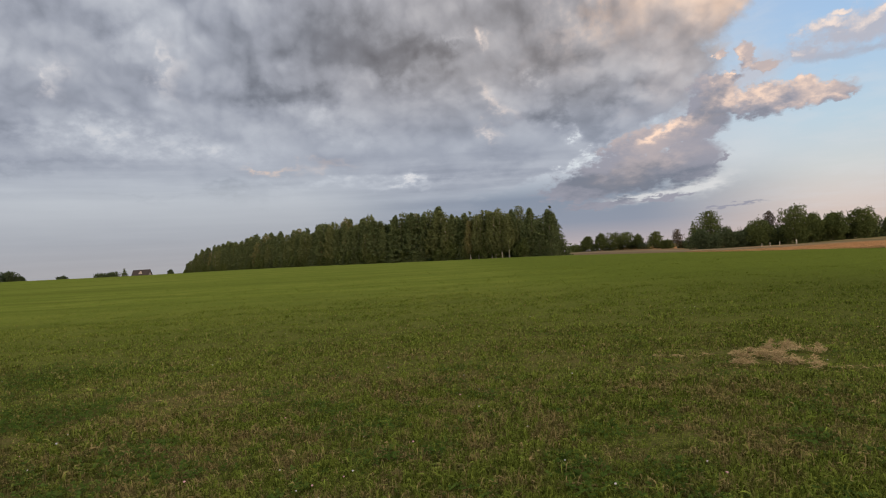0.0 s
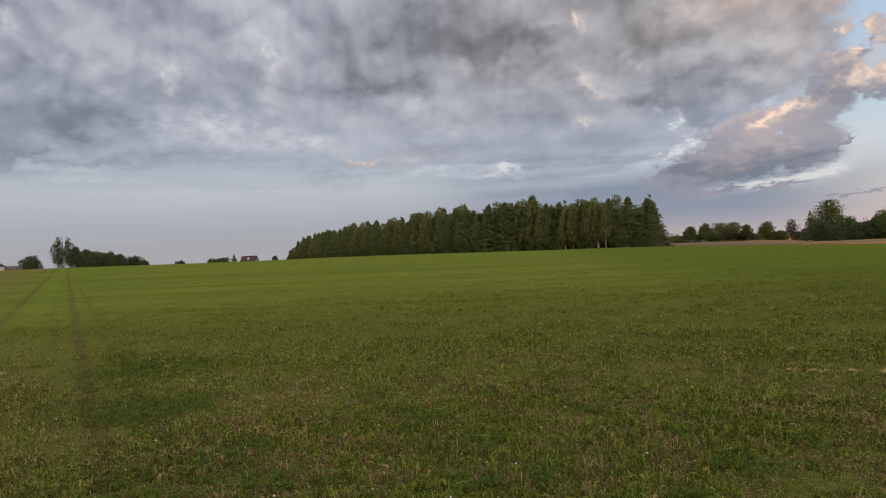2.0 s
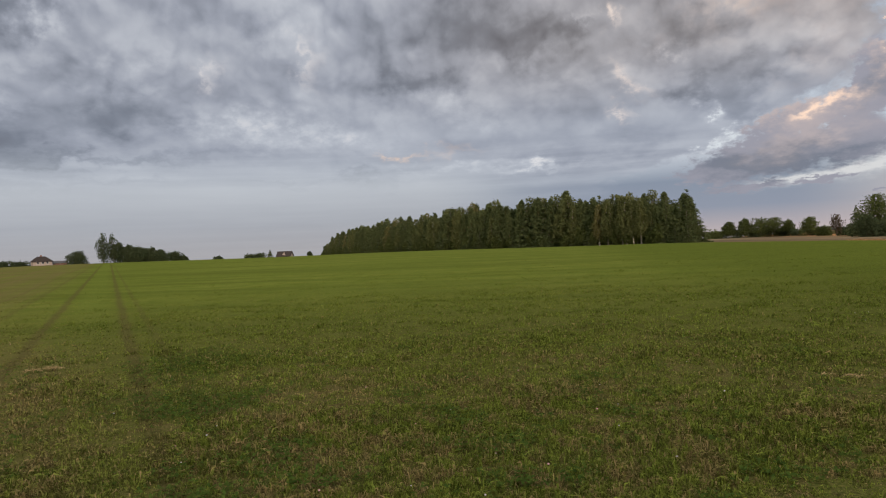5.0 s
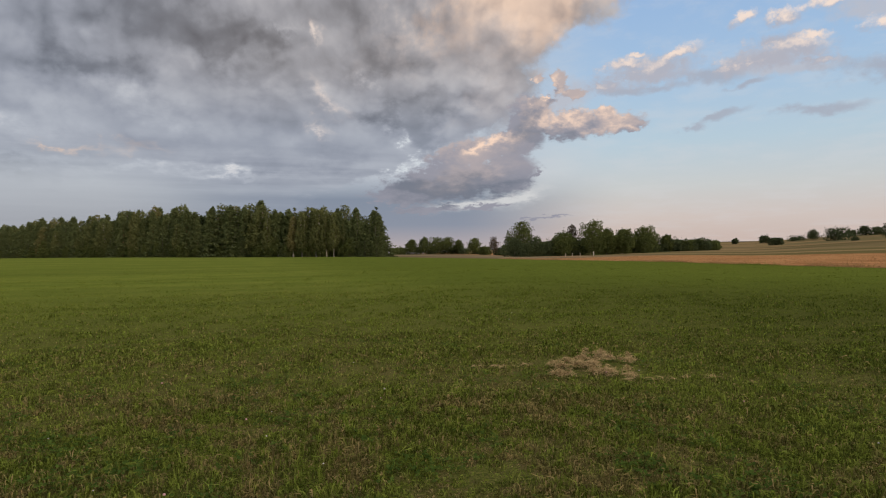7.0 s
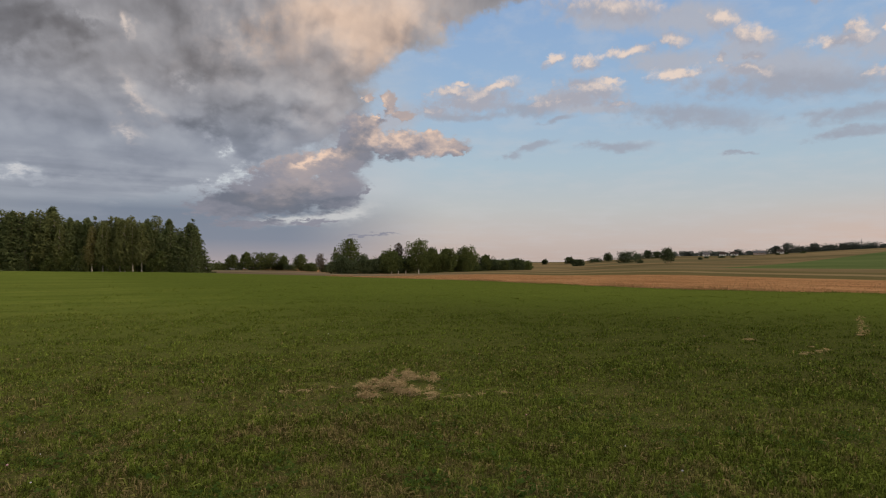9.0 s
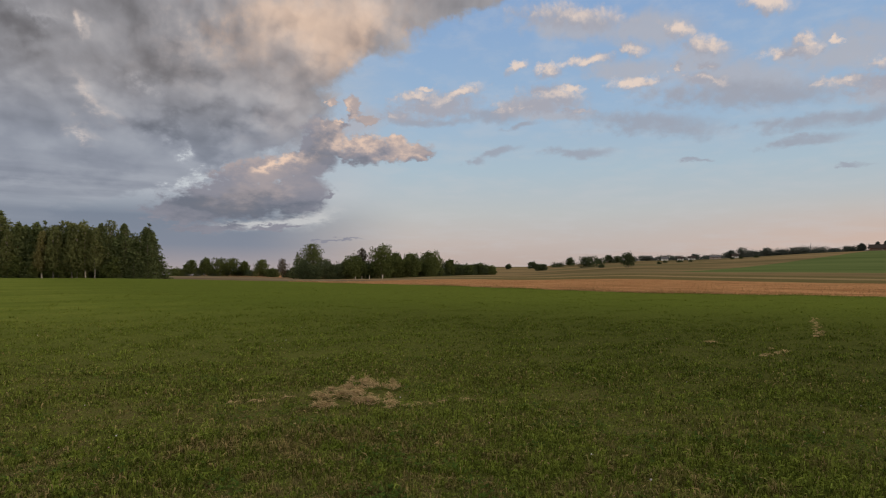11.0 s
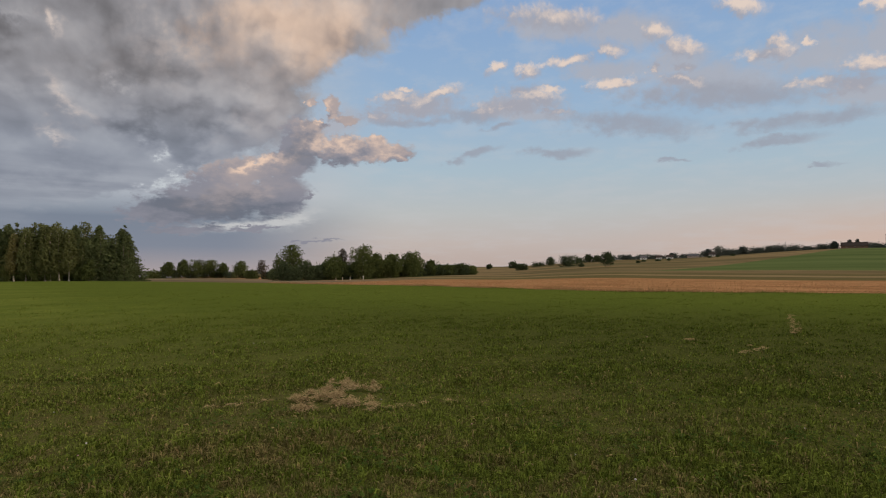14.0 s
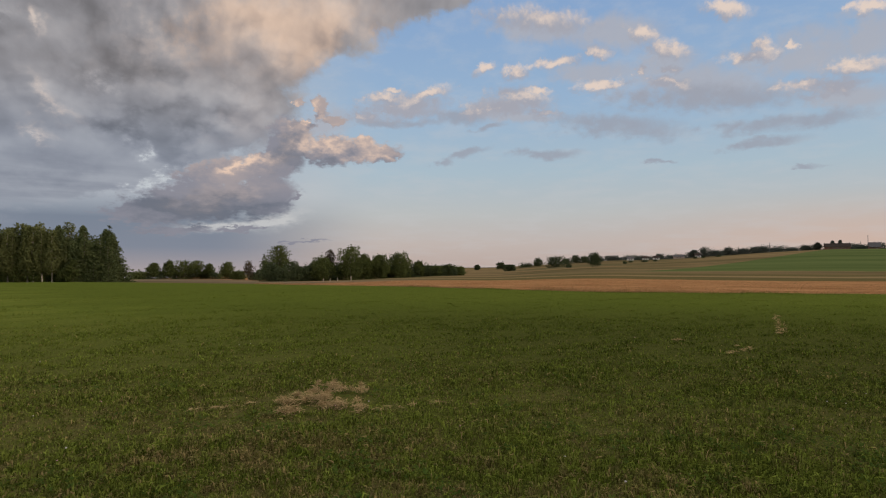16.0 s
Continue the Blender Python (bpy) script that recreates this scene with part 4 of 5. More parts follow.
def make_thicket():
    """The dim inside of the wood: leaves and twigs that close it behind the front trees."""
    rng = np.random.default_rng(9)
    n = 100000
    s, depth = rng.uniform(0.0, 0.98, n), rng.uniform(-1.0, 8.0, n)
    x, y = 32 - 184 * s + 0.693 * depth, 182 + 177 * s + 0.721 * depth
    top = 10.5 * np.clip(np.minimum((s + 0.01) / 0.03, (1 - s) / 0.3), 0.15, 1) * (1 + 0.12 * np.sin(s * 310) * np.sin(s * 97))
    z = land(x, y) + top * rng.random(n) ** 0.9
    me = leaf_mesh("thicket", np.stack([x, y, z], 1), 0.62, PINE_LEAF, rng)
    tagged(new("thicket", me), "dim green thicket closing the inside of the wood", "thicket", kind="stuff")


make_thicket()

# azimuth, distance, height, width
FAR_ROW = [(12.1, 400, 4.5, 11.1), (13.3, 400, 10.1, 7.4), (14.5, 400, 11.6, 8.1), (15.7, 400, 11.3, 11.1), (16.7, 400, 11.4, 10.4), (17.7, 400, 9.7, 5.9), (19.2, 380, 10.3, 8.4), (20.2, 350, 4.7, 6.5)]
GROVE = [(25.5, 270, 6.2, 6.0), (26.4, 268, 6.9, 6.4), (27.4, 265, 10.3, 10.3), (30.0, 265, 14.7, 12.3), (31.2, 268, 11.1, 8.9), (32.6, 270, 10.7, 8.5), (34.4, 275, 11.2, 10.7), (36.3, 285, 7.6, 4.7), (37.7, 290, 4.5, 7.0), (38.7, 295, 4.6, 7.6), (39.9, 300, 4.0, 8.3)]
PASTURE = [(41.8, 600, 4.9, 5.0), (44.0, 600, 6.5, 7.8), (44.8, 420, 4.5, 7.0), (46.3, 600, 3.8, 14.4), (47.4, 600, 8.0, 8.9), (48.9, 430, 7.6, 12.7), (50.0, 600, 5.3, 11.1), (50.8, 620, 8.2, 8.0), (51.6, 620, 6.5, 9.2)]
VILLAGE = [(54.2, 800, 5.7, 10.4), (55.4, 800, 5.0, 14.8), (56.3, 800, 4.9, 14.8), (58.0, 800, 7.0, 7.4), (59.2, 800, 4.2, 20.7), (60.9, 800, 9.6, 8.9), (61.7, 800, 11.6, 13.3), (62.6, 800, 7.4, 17.8), (63.6, 800, 9.4, 13.3), (64.6, 800, 6.7, 17.8), (65.6, 800, 7.9, 16.3), (66.3, 800, 7.9, 16.3), (67.3, 800, 5.2, 19.2), (68.3, 800, 3.9, 19.2), (69.3, 800, 5.7, 13.3), (70.1, 800, 8.8, 6.7), (71.1, 800, 10.0, 5.9), (71.6, 800, 10.6, 4.4), (72.9, 800, 4.9, 13.3), (73.7, 800, 3.6, 7.4)]
CLUMP = [(-42.6, 350, 6.6, 8.0), (-39.7, 352, 10.6, 7.2), (-39.0, 350, 9.4, 6.5), (-38.4, 348, 8.0, 8.4), (-37.8, 352, 7.4, 7.8), (-37.25, 350, 7.8, 5.8), (-36.65, 345, 6.2, 6.4), (-35.55, 360, 5.1, 9.3), (-34.8, 360, 2.7, 4.7), (-32.0, 380, 2.0, 4.9), (-29.3, 400, 2.6, 7.4), (-28.6, 400, 3.3, 8.9), (-24.1, 420, 3.6, 3.9), (-48.3, 370, 2.7, 6.8), (-47.6, 370, 3.0, 7.5), (-46.5, 370, 2.5, 8.9)]


def stand(ob, az, r, sink=0.1):
    ob.matrix_basis = Matrix.Translation(spot(az, r) - Vector((0, 0, sink)))
    return ob


def row_of(rows, seed, name, label, leaf, leaves, size, group, bare=0.06, under=0.0):
    for i, (az, r, h, w) in enumerate(rows):
        low = h < 0.75 * w
        kind = "bush" if low else name
        text = "rounded dark green bush on the field's edge" if low else label
        ob = broad_tree(kind, text, seed + i, h + under, w * 1.15, leaf, GREY_BARK, leaves, 0.02 if low else bare, 7 if low else 12, 0.1, size, group, category="bush" if low else "tree")
        stand(ob, az, r, 0.1 + under)


row_of(FAR_ROW, 200, "field_tree", "round-crowned green tree in a far hedgerow", BROAD_LEAF, 3200, 0.65, "far hedgerow trees", 0.06)
row_of(GROVE, 300, "grove_tree", "leafy dark green tree of the grove beyond the stubble", BROAD_LEAF, 8000, 0.50, "grove trees", 0.0)
row_of(PASTURE, 400, "pasture_tree", "small dark tree on the far pasture", DARK_LEAF, 2200, 0.75, "pasture trees", 0.05)
row_of(VILLAGE, 500, "village_tree", "distant dark green tree by the village", HAZY_LEAF, 2200, 0.9, "village trees", 0.0)
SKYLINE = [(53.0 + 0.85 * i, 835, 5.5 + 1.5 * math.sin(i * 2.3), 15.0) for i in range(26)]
row_of(SKYLINE, 550, "village_tree", "distant dark green tree on the skyline behind the village", HAZY_LEAF, 900, 1.1, "village trees", 0.0)
row_of(CLUMP, 600, "field_tree", "dark green tree of the clump behind the field's crest", DARK_LEAF, 4200, 0.55, "clump behind the crest", 0.02, 1.5)
UNDER = [(az, 262 + 2.2 * (az - 25), (6.6 if az < 35.5 else 4.2) + 1.5 * math.sin(az * 3.1), 8.5) for az in (22.9, 23.7, 24.8, 25.6, 26.5, 27.6, 28.4, 29.1, 30.6, 31.7, 32.9, 33.6, 35.0, 35.7, 36.8, 37.3, 38.2, 39.2)]
row_of(UNDER, 800, "grove_bush", "dense green undergrowth of the grove", DARK_LEAF, 2800, 0.55, "grove undergrowth", 0.0)
# unidentified dark dots on the slope, with low shrubs standing in for them
SHRUBS = [(50.2, 376, 2.0, 3.4), (55.1, 447, 1.7, 3.0), (55.6, 514, 1.6, 3.2), (56.8, 532, 1.9, 4.2), (57.7, 548, 1.8, 3.2), (61.0, 614, 1.9, 3.0), (61.6, 621, 1.6, 2.8), (62.8, 634, 2.0, 3.6)]
row_of(SHRUBS, 870, "shrub", "low dark shrub standing in for an unidentified dark dot on the slope", DARK_LEAF, 500, 0.6, "shrubs on the slope", 0.0)
LOW_ROW = [(12.8, 402, 4.0, 8.0), (13.9, 402, 5.0, 8.0), (15.1, 402, 5.0, 9.0), (16.2, 402, 5.5, 8.0), (17.2, 402, 4.5, 8.0), (18.3, 395, 4.0, 9.0), (19.7, 380, 4.0, 8.0), (21.5, 332, 4.0, 7.0)]
row_of(LOW_ROW, 850, "hedge_bush", "low green hedge bush between far trees", DARK_LEAF, 900, 0.7, "far hedgerow bushes", 0.0)
stand(broad_tree("poplar_tree", "tall narrow poplar with gaps in its crown", 701, 17.0, 7.8, DARK_LEAF, GREY_BARK, 2600, 0.10, 16, 0.45, 0.55, "poplars"), -40.9, 350, 1.6)
stand(broad_tree("poplar_tree", "tall slender poplar with a sparse crown", 702, 16.8, 6.0, DARK_LEAF, GREY_BARK, 1700, 0.16, 14, 0.45, 0.55, "poplars"), -40.1, 350, 1.6)
stand(broad_tree("lone_tree", "lone round-crowned tree with a short bare trunk on the pasture", 720, 7.6, 7.4, DARK_LEAF, GREY_BARK, 2600, 0.2, 12, 0.0, 0.5), 52.5, 315)
stand(broad_tree("elm_tree", "tall spreading tree with ragged open crown", 703, 15.9, 12.2, BROAD_LEAF, GREY_BARK, 7500, 0.0, 17, 0.0, 0.5), 23.7, 275)
stand(broad_tree("bare_topped_tree", "slender tree with thin reddish-brown foliage", 704, 13.8, 6.0, RED_LEAF, GREY_BARK, 2000, 0.3, 12, 0.1, 0.45), 28.2, 274)
stand(broad_tree("pale_tree", "thin greyish tree with sparse leaves", 705, 10.2, 6.7, RED_LEAF, GREY_BARK, 1700, 0.12, 11, 0.1, 0.45), 21.0, 330)
stand(spruce_tree("spruce_tree", "dark pointed spruce beside the grove", 706, 12.6, 8.6, SPRUCE_LEAF, GREY_BARK, 4500, 14, 0.5), 22.3, 300)
stand(spruce_tree("spruce_tree", "small dark spruce beside the far house", 707, 6.6, 4.2, SPRUCE_LEAF, GREY_BARK, 4200, 10, 0.4), -27.6, 400, 1.5)

# ---- grass ----


def blade_material(name):
    """Blades take the meadow's colours, each a little different; straw among them where it is dry."""
    m, n, bsdf = material(name, 0.6)
    geo = n.put("ShaderNodeNewGeometry")
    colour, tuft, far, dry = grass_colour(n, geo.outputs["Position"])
    r = geo.outputs["Random Per Island"]
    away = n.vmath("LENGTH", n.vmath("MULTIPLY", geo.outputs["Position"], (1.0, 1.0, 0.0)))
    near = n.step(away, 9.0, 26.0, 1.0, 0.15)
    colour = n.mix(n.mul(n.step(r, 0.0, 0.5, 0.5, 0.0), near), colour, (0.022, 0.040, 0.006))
    colour = n.mix(n.step(r, 0.55, 0.85, 0.0, 0.5), colour, (0.145, 0.178, 0.028))
    straw = n.step(r, n.sub(0.97, n.mul(dry, 0.24)), n.sub(0.985, n.mul(dry, 0.22)))
    colour = n.mix(n.mul(straw, n.sub(1.0, n.mul(far, 0.8))), colour, n.mix(tuft, (0.15, 0.105, 0.04), (0.27, 0.20, 0.085)))
    glow = n.add(n.mul(n.step(r, 0.0, 1.0, -0.42, 0.5), near), 1.02)
    colour = n.vmath("MULTIPLY", colour, n.vec(glow, glow, glow))
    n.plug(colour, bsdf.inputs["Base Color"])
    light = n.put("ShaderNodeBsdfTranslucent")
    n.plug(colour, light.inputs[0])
    both = n.put("ShaderNodeMixShader")
    both.inputs[0].default_value = 0.35
    n.plug(bsdf.outputs[0], both.inputs[1])
    n.plug(light.outputs[0], both.inputs[2])
    n.plug(both.outputs[0], m.node_tree.nodes["Material Output"].inputs[0])
    return m


BLADE = blade_material("grass_blades")


def lumpy(x, y, scale, seed):
    """Soft random hills between -1 and 1, for where grass stands thick."""
    a = np.zeros_like(x)
    rng = np.random.default_rng(seed)
    for i in range(7):
        t, k, ph = rng.uniform(0, 6.28), scale * 1.5 ** i * rng.uniform(0.7, 1.3), rng.uniform(0, 6.28)
        a += np.sin((x * math.cos(t) + y * math.sin(t)) * k + ph + 1.5 * np.sin((y * math.cos(t) - x * math.sin(t)) * k * 0.6 + ph * 2)) / 1.3 ** i
    return a / 3


def grass_ring(label, seed, near, far, count, height, width, turn=(-74.0, 98.0), fade=0.0, leafy=False):
    """Blades of grass between two distances, thinner with distance; leafy ones bow over and are widest half way."""
    rng = np.random.default_rng(seed)
    # blades stand in tufts
    per = 14
    tufts = count // per
    f = np.repeat(rng.random(tufts), per)
    count = tufts * per
    r = near * (far / near) ** f
    az = np.radians(np.repeat(rng.uniform(*turn, tufts), per))
    spread = np.repeat(rng.uniform(0.5, 1.3, tufts), per) * 5.0 * width * (0.6 + 0.4 * r / near)
    ox, oy = rng.normal(size=(2, count)) * spread
    x, y = r * np.sin(az) + 0.3 + ox, r * np.cos(az) + 0.5 + oy
    tall = np.repeat(rng.gamma(4.0, 0.25, tufts), per)
    # clumps
    keep = lumpy(x, y, 1.6, seed + 1) > np.repeat(rng.uniform(-3.2, 0.0, tufts), per)
    keep &= rng.random(count) > fade * f ** 2
    inside = x < edge_x(y) - 0.5
    keep &= inside
    x, y, r, tall, ox, oy = x[keep], y[keep], r[keep], tall[keep], ox[keep], oy[keep]
    n = len(x)
    side = (x + 9.85) * 0.761 + (y - 12.06) * 0.649
    pressed = np.minimum(np.abs(side), np.abs(side + 1.85)) < 0.35
    h = height * tall * rng.uniform(0.6, 1.3, n) * (1 + 0.55 * lumpy(x, y, 2.2, 77)) * np.where(pressed, 0.6, 1)
    h = np.clip(h, 0.25 * height, 3 * height)
    h *= np.where((x - 4.2) ** 2 + (y - 7.82) ** 2 < 0.5, 0.45, 1)
    w = width * rng.uniform(0.6, 1.4, n) * (0.6 + 0.4 * r / near)
    t = np.arctan2(oy, ox) + rng.normal(0, 0.8, n)
    lean = h * rng.uniform(0.1, 1.2, n)
    bx, by = np.cos(t), np.sin(t)
    s = rng.uniform(0, 2 * np.pi, n)
    sx, sy = np.cos(s) * w / 2, np.sin(s) * w / 2
    z = land(x, y) - 0.01
    if leafy:
        bow = rng.uniform(0.35, 1.0, n)
        half = np.stack([x + bx * lean * 0.45, y + by * lean * 0.45, z + h * 0.8], 1)
        across = np.stack([-by * w / 2, bx * w / 2, rng.normal(0, 0.3, n) * w], 1)
        tip = np.stack([x + bx * lean * 1.1, y + by * lean * 1.1, z + h * bow], 1)
        v = np.stack([np.stack([x, y, z], 1), half + across, tip, half - across], 1)
        me = mesh_of("grass", v.reshape(-1, 3), np.arange(4 * n).reshape(-1, 4), BLADE)
        return tagged(new("grass", me), label, "grass", kind="stuff")
    v = np.empty((n, 3, 3))
    v[:, 0] = np.stack([x - sx, y - sy, z], 1)
    v[:, 1] = np.stack([x + sx, y + sy, z], 1)
    v[:, 2] = np.stack([x + bx * lean, y + by * lean, z + h], 1)
    f = np.arange(3 * n).reshape(-1, 3)
    me = mesh_of("grass", v.reshape(-1, 3), f, BLADE)
    return tagged(new("grass", me), label, "grass", kind="stuff")


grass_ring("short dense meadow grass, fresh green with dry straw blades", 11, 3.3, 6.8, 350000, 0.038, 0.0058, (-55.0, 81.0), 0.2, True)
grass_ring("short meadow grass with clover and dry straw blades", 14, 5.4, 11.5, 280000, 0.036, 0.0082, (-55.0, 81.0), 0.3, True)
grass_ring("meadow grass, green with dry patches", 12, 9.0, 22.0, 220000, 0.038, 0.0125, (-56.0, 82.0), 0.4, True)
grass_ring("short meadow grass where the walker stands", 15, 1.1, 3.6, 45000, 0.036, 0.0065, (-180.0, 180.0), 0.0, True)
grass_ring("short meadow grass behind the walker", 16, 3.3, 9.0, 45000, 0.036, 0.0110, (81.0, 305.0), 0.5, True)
grass_ring("mown meadow grass reaching over the field", 13, 17.0, 60.0, 150000, 0.034, 0.024, (-56.0, 82.0), 0.8)


def stalks(name, label, x, y, h, w, mat, lean, seed, category):
    """Loose stalks and leaves, each one triangle or kite, in one mesh."""
    rng = np.random.default_rng(seed)
    n = len(x)
    t, s = rng.uniform(0, 6.28, n), rng.uniform(0, 6.28, n)
    z = land(x, y) - 0.01
    sx, sy = np.cos(s) * w / 2, np.sin(s) * w / 2
    a = np.stack([x - sx, y - sy, z], 1)
    b = np.stack([x + sx, y + sy, z], 1)
    c = np.stack([x + np.cos(t) * lean * h, y + np.sin(t) * lean * h, z + h], 1)
    me = mesh_of(name, np.stack([a, b, c], 1).reshape(-1, 3), np.arange(3 * n).reshape(-1, 3), mat)
    return tagged(new(name, me), label, category, kind="stuff")


def straw_material():
    m, n, bsdf = material("straw", 0.8)
    geo = n.put("ShaderNodeNewGeometry")
    n.plug(n.mix(geo.outputs["Random Per Island"], (0.18, 0.12, 0.05), (0.42, 0.295, 0.145)), bsdf.inputs["Base Color"])
    return m


STRAW = straw_material()
CLOVER = leaf_material("clover_leaves", (0.042, 0.072, 0.014), (0.115, 0.162, 0.030))
PINK_FLOWER = plain_material("flower_pink", (0.55, 0.26, 0.27), (0.45, 0.30, 0.26), 40)
WHITE_FLOWER = plain_material("flower_white", (0.55, 0.52, 0.48), (0.45, 0.36, 0.36), 40)


def straw_heap(label, x, y, length, width, turn, lumps, seed, high=0.10, density=1.0):
    """A ragged heap of dry cut grass: low clumps of straws lying every way."""
    rng = np.random.default_rng(seed)
    root = thing("straw_heap", label, "dry grass", "straw on the meadow")
    root.location = (x, y, float(land([x], [y])[0]))
    V = []
    for k in range(lumps):
        u = (k + 0.5) / lumps - 0.5 if lumps > 1 else 0.0
        cx, cy = u * length + rng.uniform(-0.08, 0.08), rng.uniform(-0.5, 0.5) * width
        r = rng.uniform(0.035, 0.095)
        count = int(260 * density * (r / 0.1) ** 2) + 20
        d = rng.normal(size=(count, 2)) * np.array([r * 0.8, r * 0.55])
        p = np.stack([cx + d[:, 0], cy + d[:, 1], 0.03 + high * rng.uniform(0.5, 1.1) * np.exp(-(d ** 2).sum(1) / (r * r)) * rng.uniform(0.3, 1.0, count)], 1)
        t, tilt = rng.uniform(0, 6.28, count), rng.normal(0, 0.3, count)
        way = np.stack([np.cos(t) * np.cos(tilt), np.sin(t) * np.cos(tilt), np.sin(tilt)], 1) * rng.uniform(0.02, 0.07, count)[:, None]
        side = np.stack([-np.sin(t), np.cos(t), np.zeros(count)], 1) * rng.uniform(0.002, 0.006, count)[:, None]
        V.append(np.stack([p - way, p + side, p + way + np.array([0, 0, 0.008]), p - side], 1).reshape(-1, 3))
    v = np.concatenate(V)
    c, s = math.cos(turn), math.sin(turn)
    v[:, :2] = v[:, :2] @ np.array([[c, s], [-s, c]])
    tagged(part("dry_straw", mesh_of("dry_straw", v, np.arange(len(v)).reshape(-1, 4), STRAW), root), kind="stuff")
    return root


straw_heap("large ragged heap of dry straw lying on the grass", 4.20, 7.82, 1.5, 0.95, 1.02, 36, 1, 0.085, 0.55)
straw_heap("thin trail of dry straw beside the large heap", 4.75, 6.85, 0.9, 0.25, -0.3, 4, 2, 0.02, 0.0)
straw_heap("thin trail of dry straw beside the large heap", 3.15, 8.15, 0.8, 0.2, -0.3, 4, 3, 0.02, 0.0)
straw_heap("small tuft of dry straw on the grass", 13.23, 8.54, 0.3, 0.15, 0.5, 2, 4, 0.03, 0.15)
straw_heap("thin trail of dry straw on the grass", 12.9, 6.85, 0.9, 0.3, 0.6, 5, 5, 0.03, 0.03)
straw_heap("small tuft of dry straw on the grass", 11.95, 6.7, 0.4, 0.2, 0.2, 2, 6, 0.03, 0.05)
straw_heap("pale straw heap out on the meadow", 16.9, 7.8, 1.8, 0.22, 0.42, 6, 7, 0.05, 0.3)
straw_heap("pale straw trail out on the meadow", 20.2, 9.3, 4.6, 0.13, 0.42, 11, 8, 0.04, 0.06)
straw_heap("small patch of dry straw beside the wheel tracks", -8.6, 8.65, 0.5, 0.3, 0.2, 4, 9, 0.05, 0.4)


def make_clover():
    """Clover and other broad-leaved herbs in patches, three leaflets to a leaf."""
    rng = np.random.default_rng(31)
    n = 150000
    r = 3.2 * (13.0 / 3.2) ** rng.random(n)
    az = np.radians(rng.uniform(-54, 80, n))
    x, y = r * np.sin(az) + 0.3, r * np.cos(az) + 0.5
    thick = lumpy(x, y, 1.1, 5) * 0.45 + lumpy(x, y, 3.2, 6) * 0.8 + 2.4 * np.exp(-((x + 6.0) ** 2 + (y - 9.4) ** 2) / 1.0) + 1.9 * np.exp(-((x + 4.6) ** 2 / 0.8 + (y - 6.6) ** 2 / 0.5)) - 0.02 * r
    keep = thick > rng.uniform(-0.05, 1.5, n)
    x, y, r = x[keep], y[keep], r[keep]
    n = len(x)
    z = land(x, y) + rng.uniform(0.015, 0.075, n)
    size = rng.uniform(0.010, 0.028, n)
    turn = rng.uniform(0, 6.28, n)
    V = []
    for k in range(3):
        t = turn + k * 2.09
        way = np.stack([np.cos(t), np.sin(t), rng.normal(0.1, 0.35, n)], 1) * size[:, None]
        side = np.stack([-np.sin(t), np.cos(t), rng.normal(0, 0.3, n)], 1) * size[:, None] * 0.55
        c = np.stack([x, y, z], 1)
        V.append(np.stack([c, c + way * 0.6 + side, c + way * 1.15, c + way * 0.6 - side], 1))
    v = np.stack(V, 1).reshape(-1, 3)
    me = mesh_of("clover", v, np.arange(len(v)).reshape(-1, 4), CLOVER)
    tagged(new("clover", me), "patches of fresh green clover and herbs among the grass", "clover", kind="stuff")


def make_flowers(label, mat, count, seed, size):
    """Round clover heads on the grass."""
    rng = np.random.default_rng(seed)
    bm = bmesh.new()
    for _ in range(count):
        r, az = 3.5 * (18 / 3.5) ** rng.random(), radians(rng.uniform(-52, 78))
        x, y = r * math.sin(az), r * math.cos(az)
        at = Matrix.Translation((x, y, float(land([x], [y])[0]) + rng.uniform(0.045, 0.08))) @ Matrix.Diagonal((1, 1, 0.8, 1))
        bmesh.ops.create_icosphere(bm, subdivisions=1, radius=rng.uniform(0.6, 1.1) * size, matrix=at)
    me = bpy.data.meshes.new("clover_flowers")
    bm.to_mesh(me)
    bm.free()
    me.materials.append(mat)
    tagged(new("clover_flowers", me), label, "flowers", kind="stuff")


make_clover()
make_flowers("small white clover flowers scattered in the grass", WHITE_FLOWER, 60, 32, 0.009)
make_flowers("a few pink clover heads scattered in the grass", PINK_FLOWER, 22, 38, 0.011)


def make_field_edges():
    rng = np.random.default_rng(33)
    n = 26000
    y = rng.uniform(-10, 150, n)
    off = rng.gamma(1.2, 0.6, n) - 0.8
    x = edge_x(y) + off
    stalks("edge_weeds", "dry brown weeds along the edge of the stubble field", x, y, rng.gamma(4, 0.045, n) * np.clip(0.6 + 1.2 * lumpy(x, y, 0.3, 72), 0.15, 2.0), np.full(n, 0.03), STRAW_DARK, 0.5, 34, "weeds")
    n = 7000
    y = rng.uniform(4, 60, n)
    x = edge_x(y) - 0.3 - rng.gamma(1.5, 0.45, n)
    stalks("long_grass", "unmown dark grass along the edge of the stubble", x, y, rng.gamma(3, 0.03, n) * np.clip(0.4 + 1.3 * lumpy(x, y, 0.35, 71) + 0.5 * (y < 20), 0.15, 2.0), np.full(n, 0.03), BLADE, 0.6, 36, "grass")
    n = 60000
    y = rng.uniform(-5, 150, n)
    x = edge_x(y) + 0.5 + rng.random(n) ** 1.3 * 40
    stalks("stubble", "short orange-brown stubble in rows", x, y, rng.uniform(0.04, 0.12, n), np.full(n, 0.035), STRAW_DARK, 0.4, 35, "stubble")


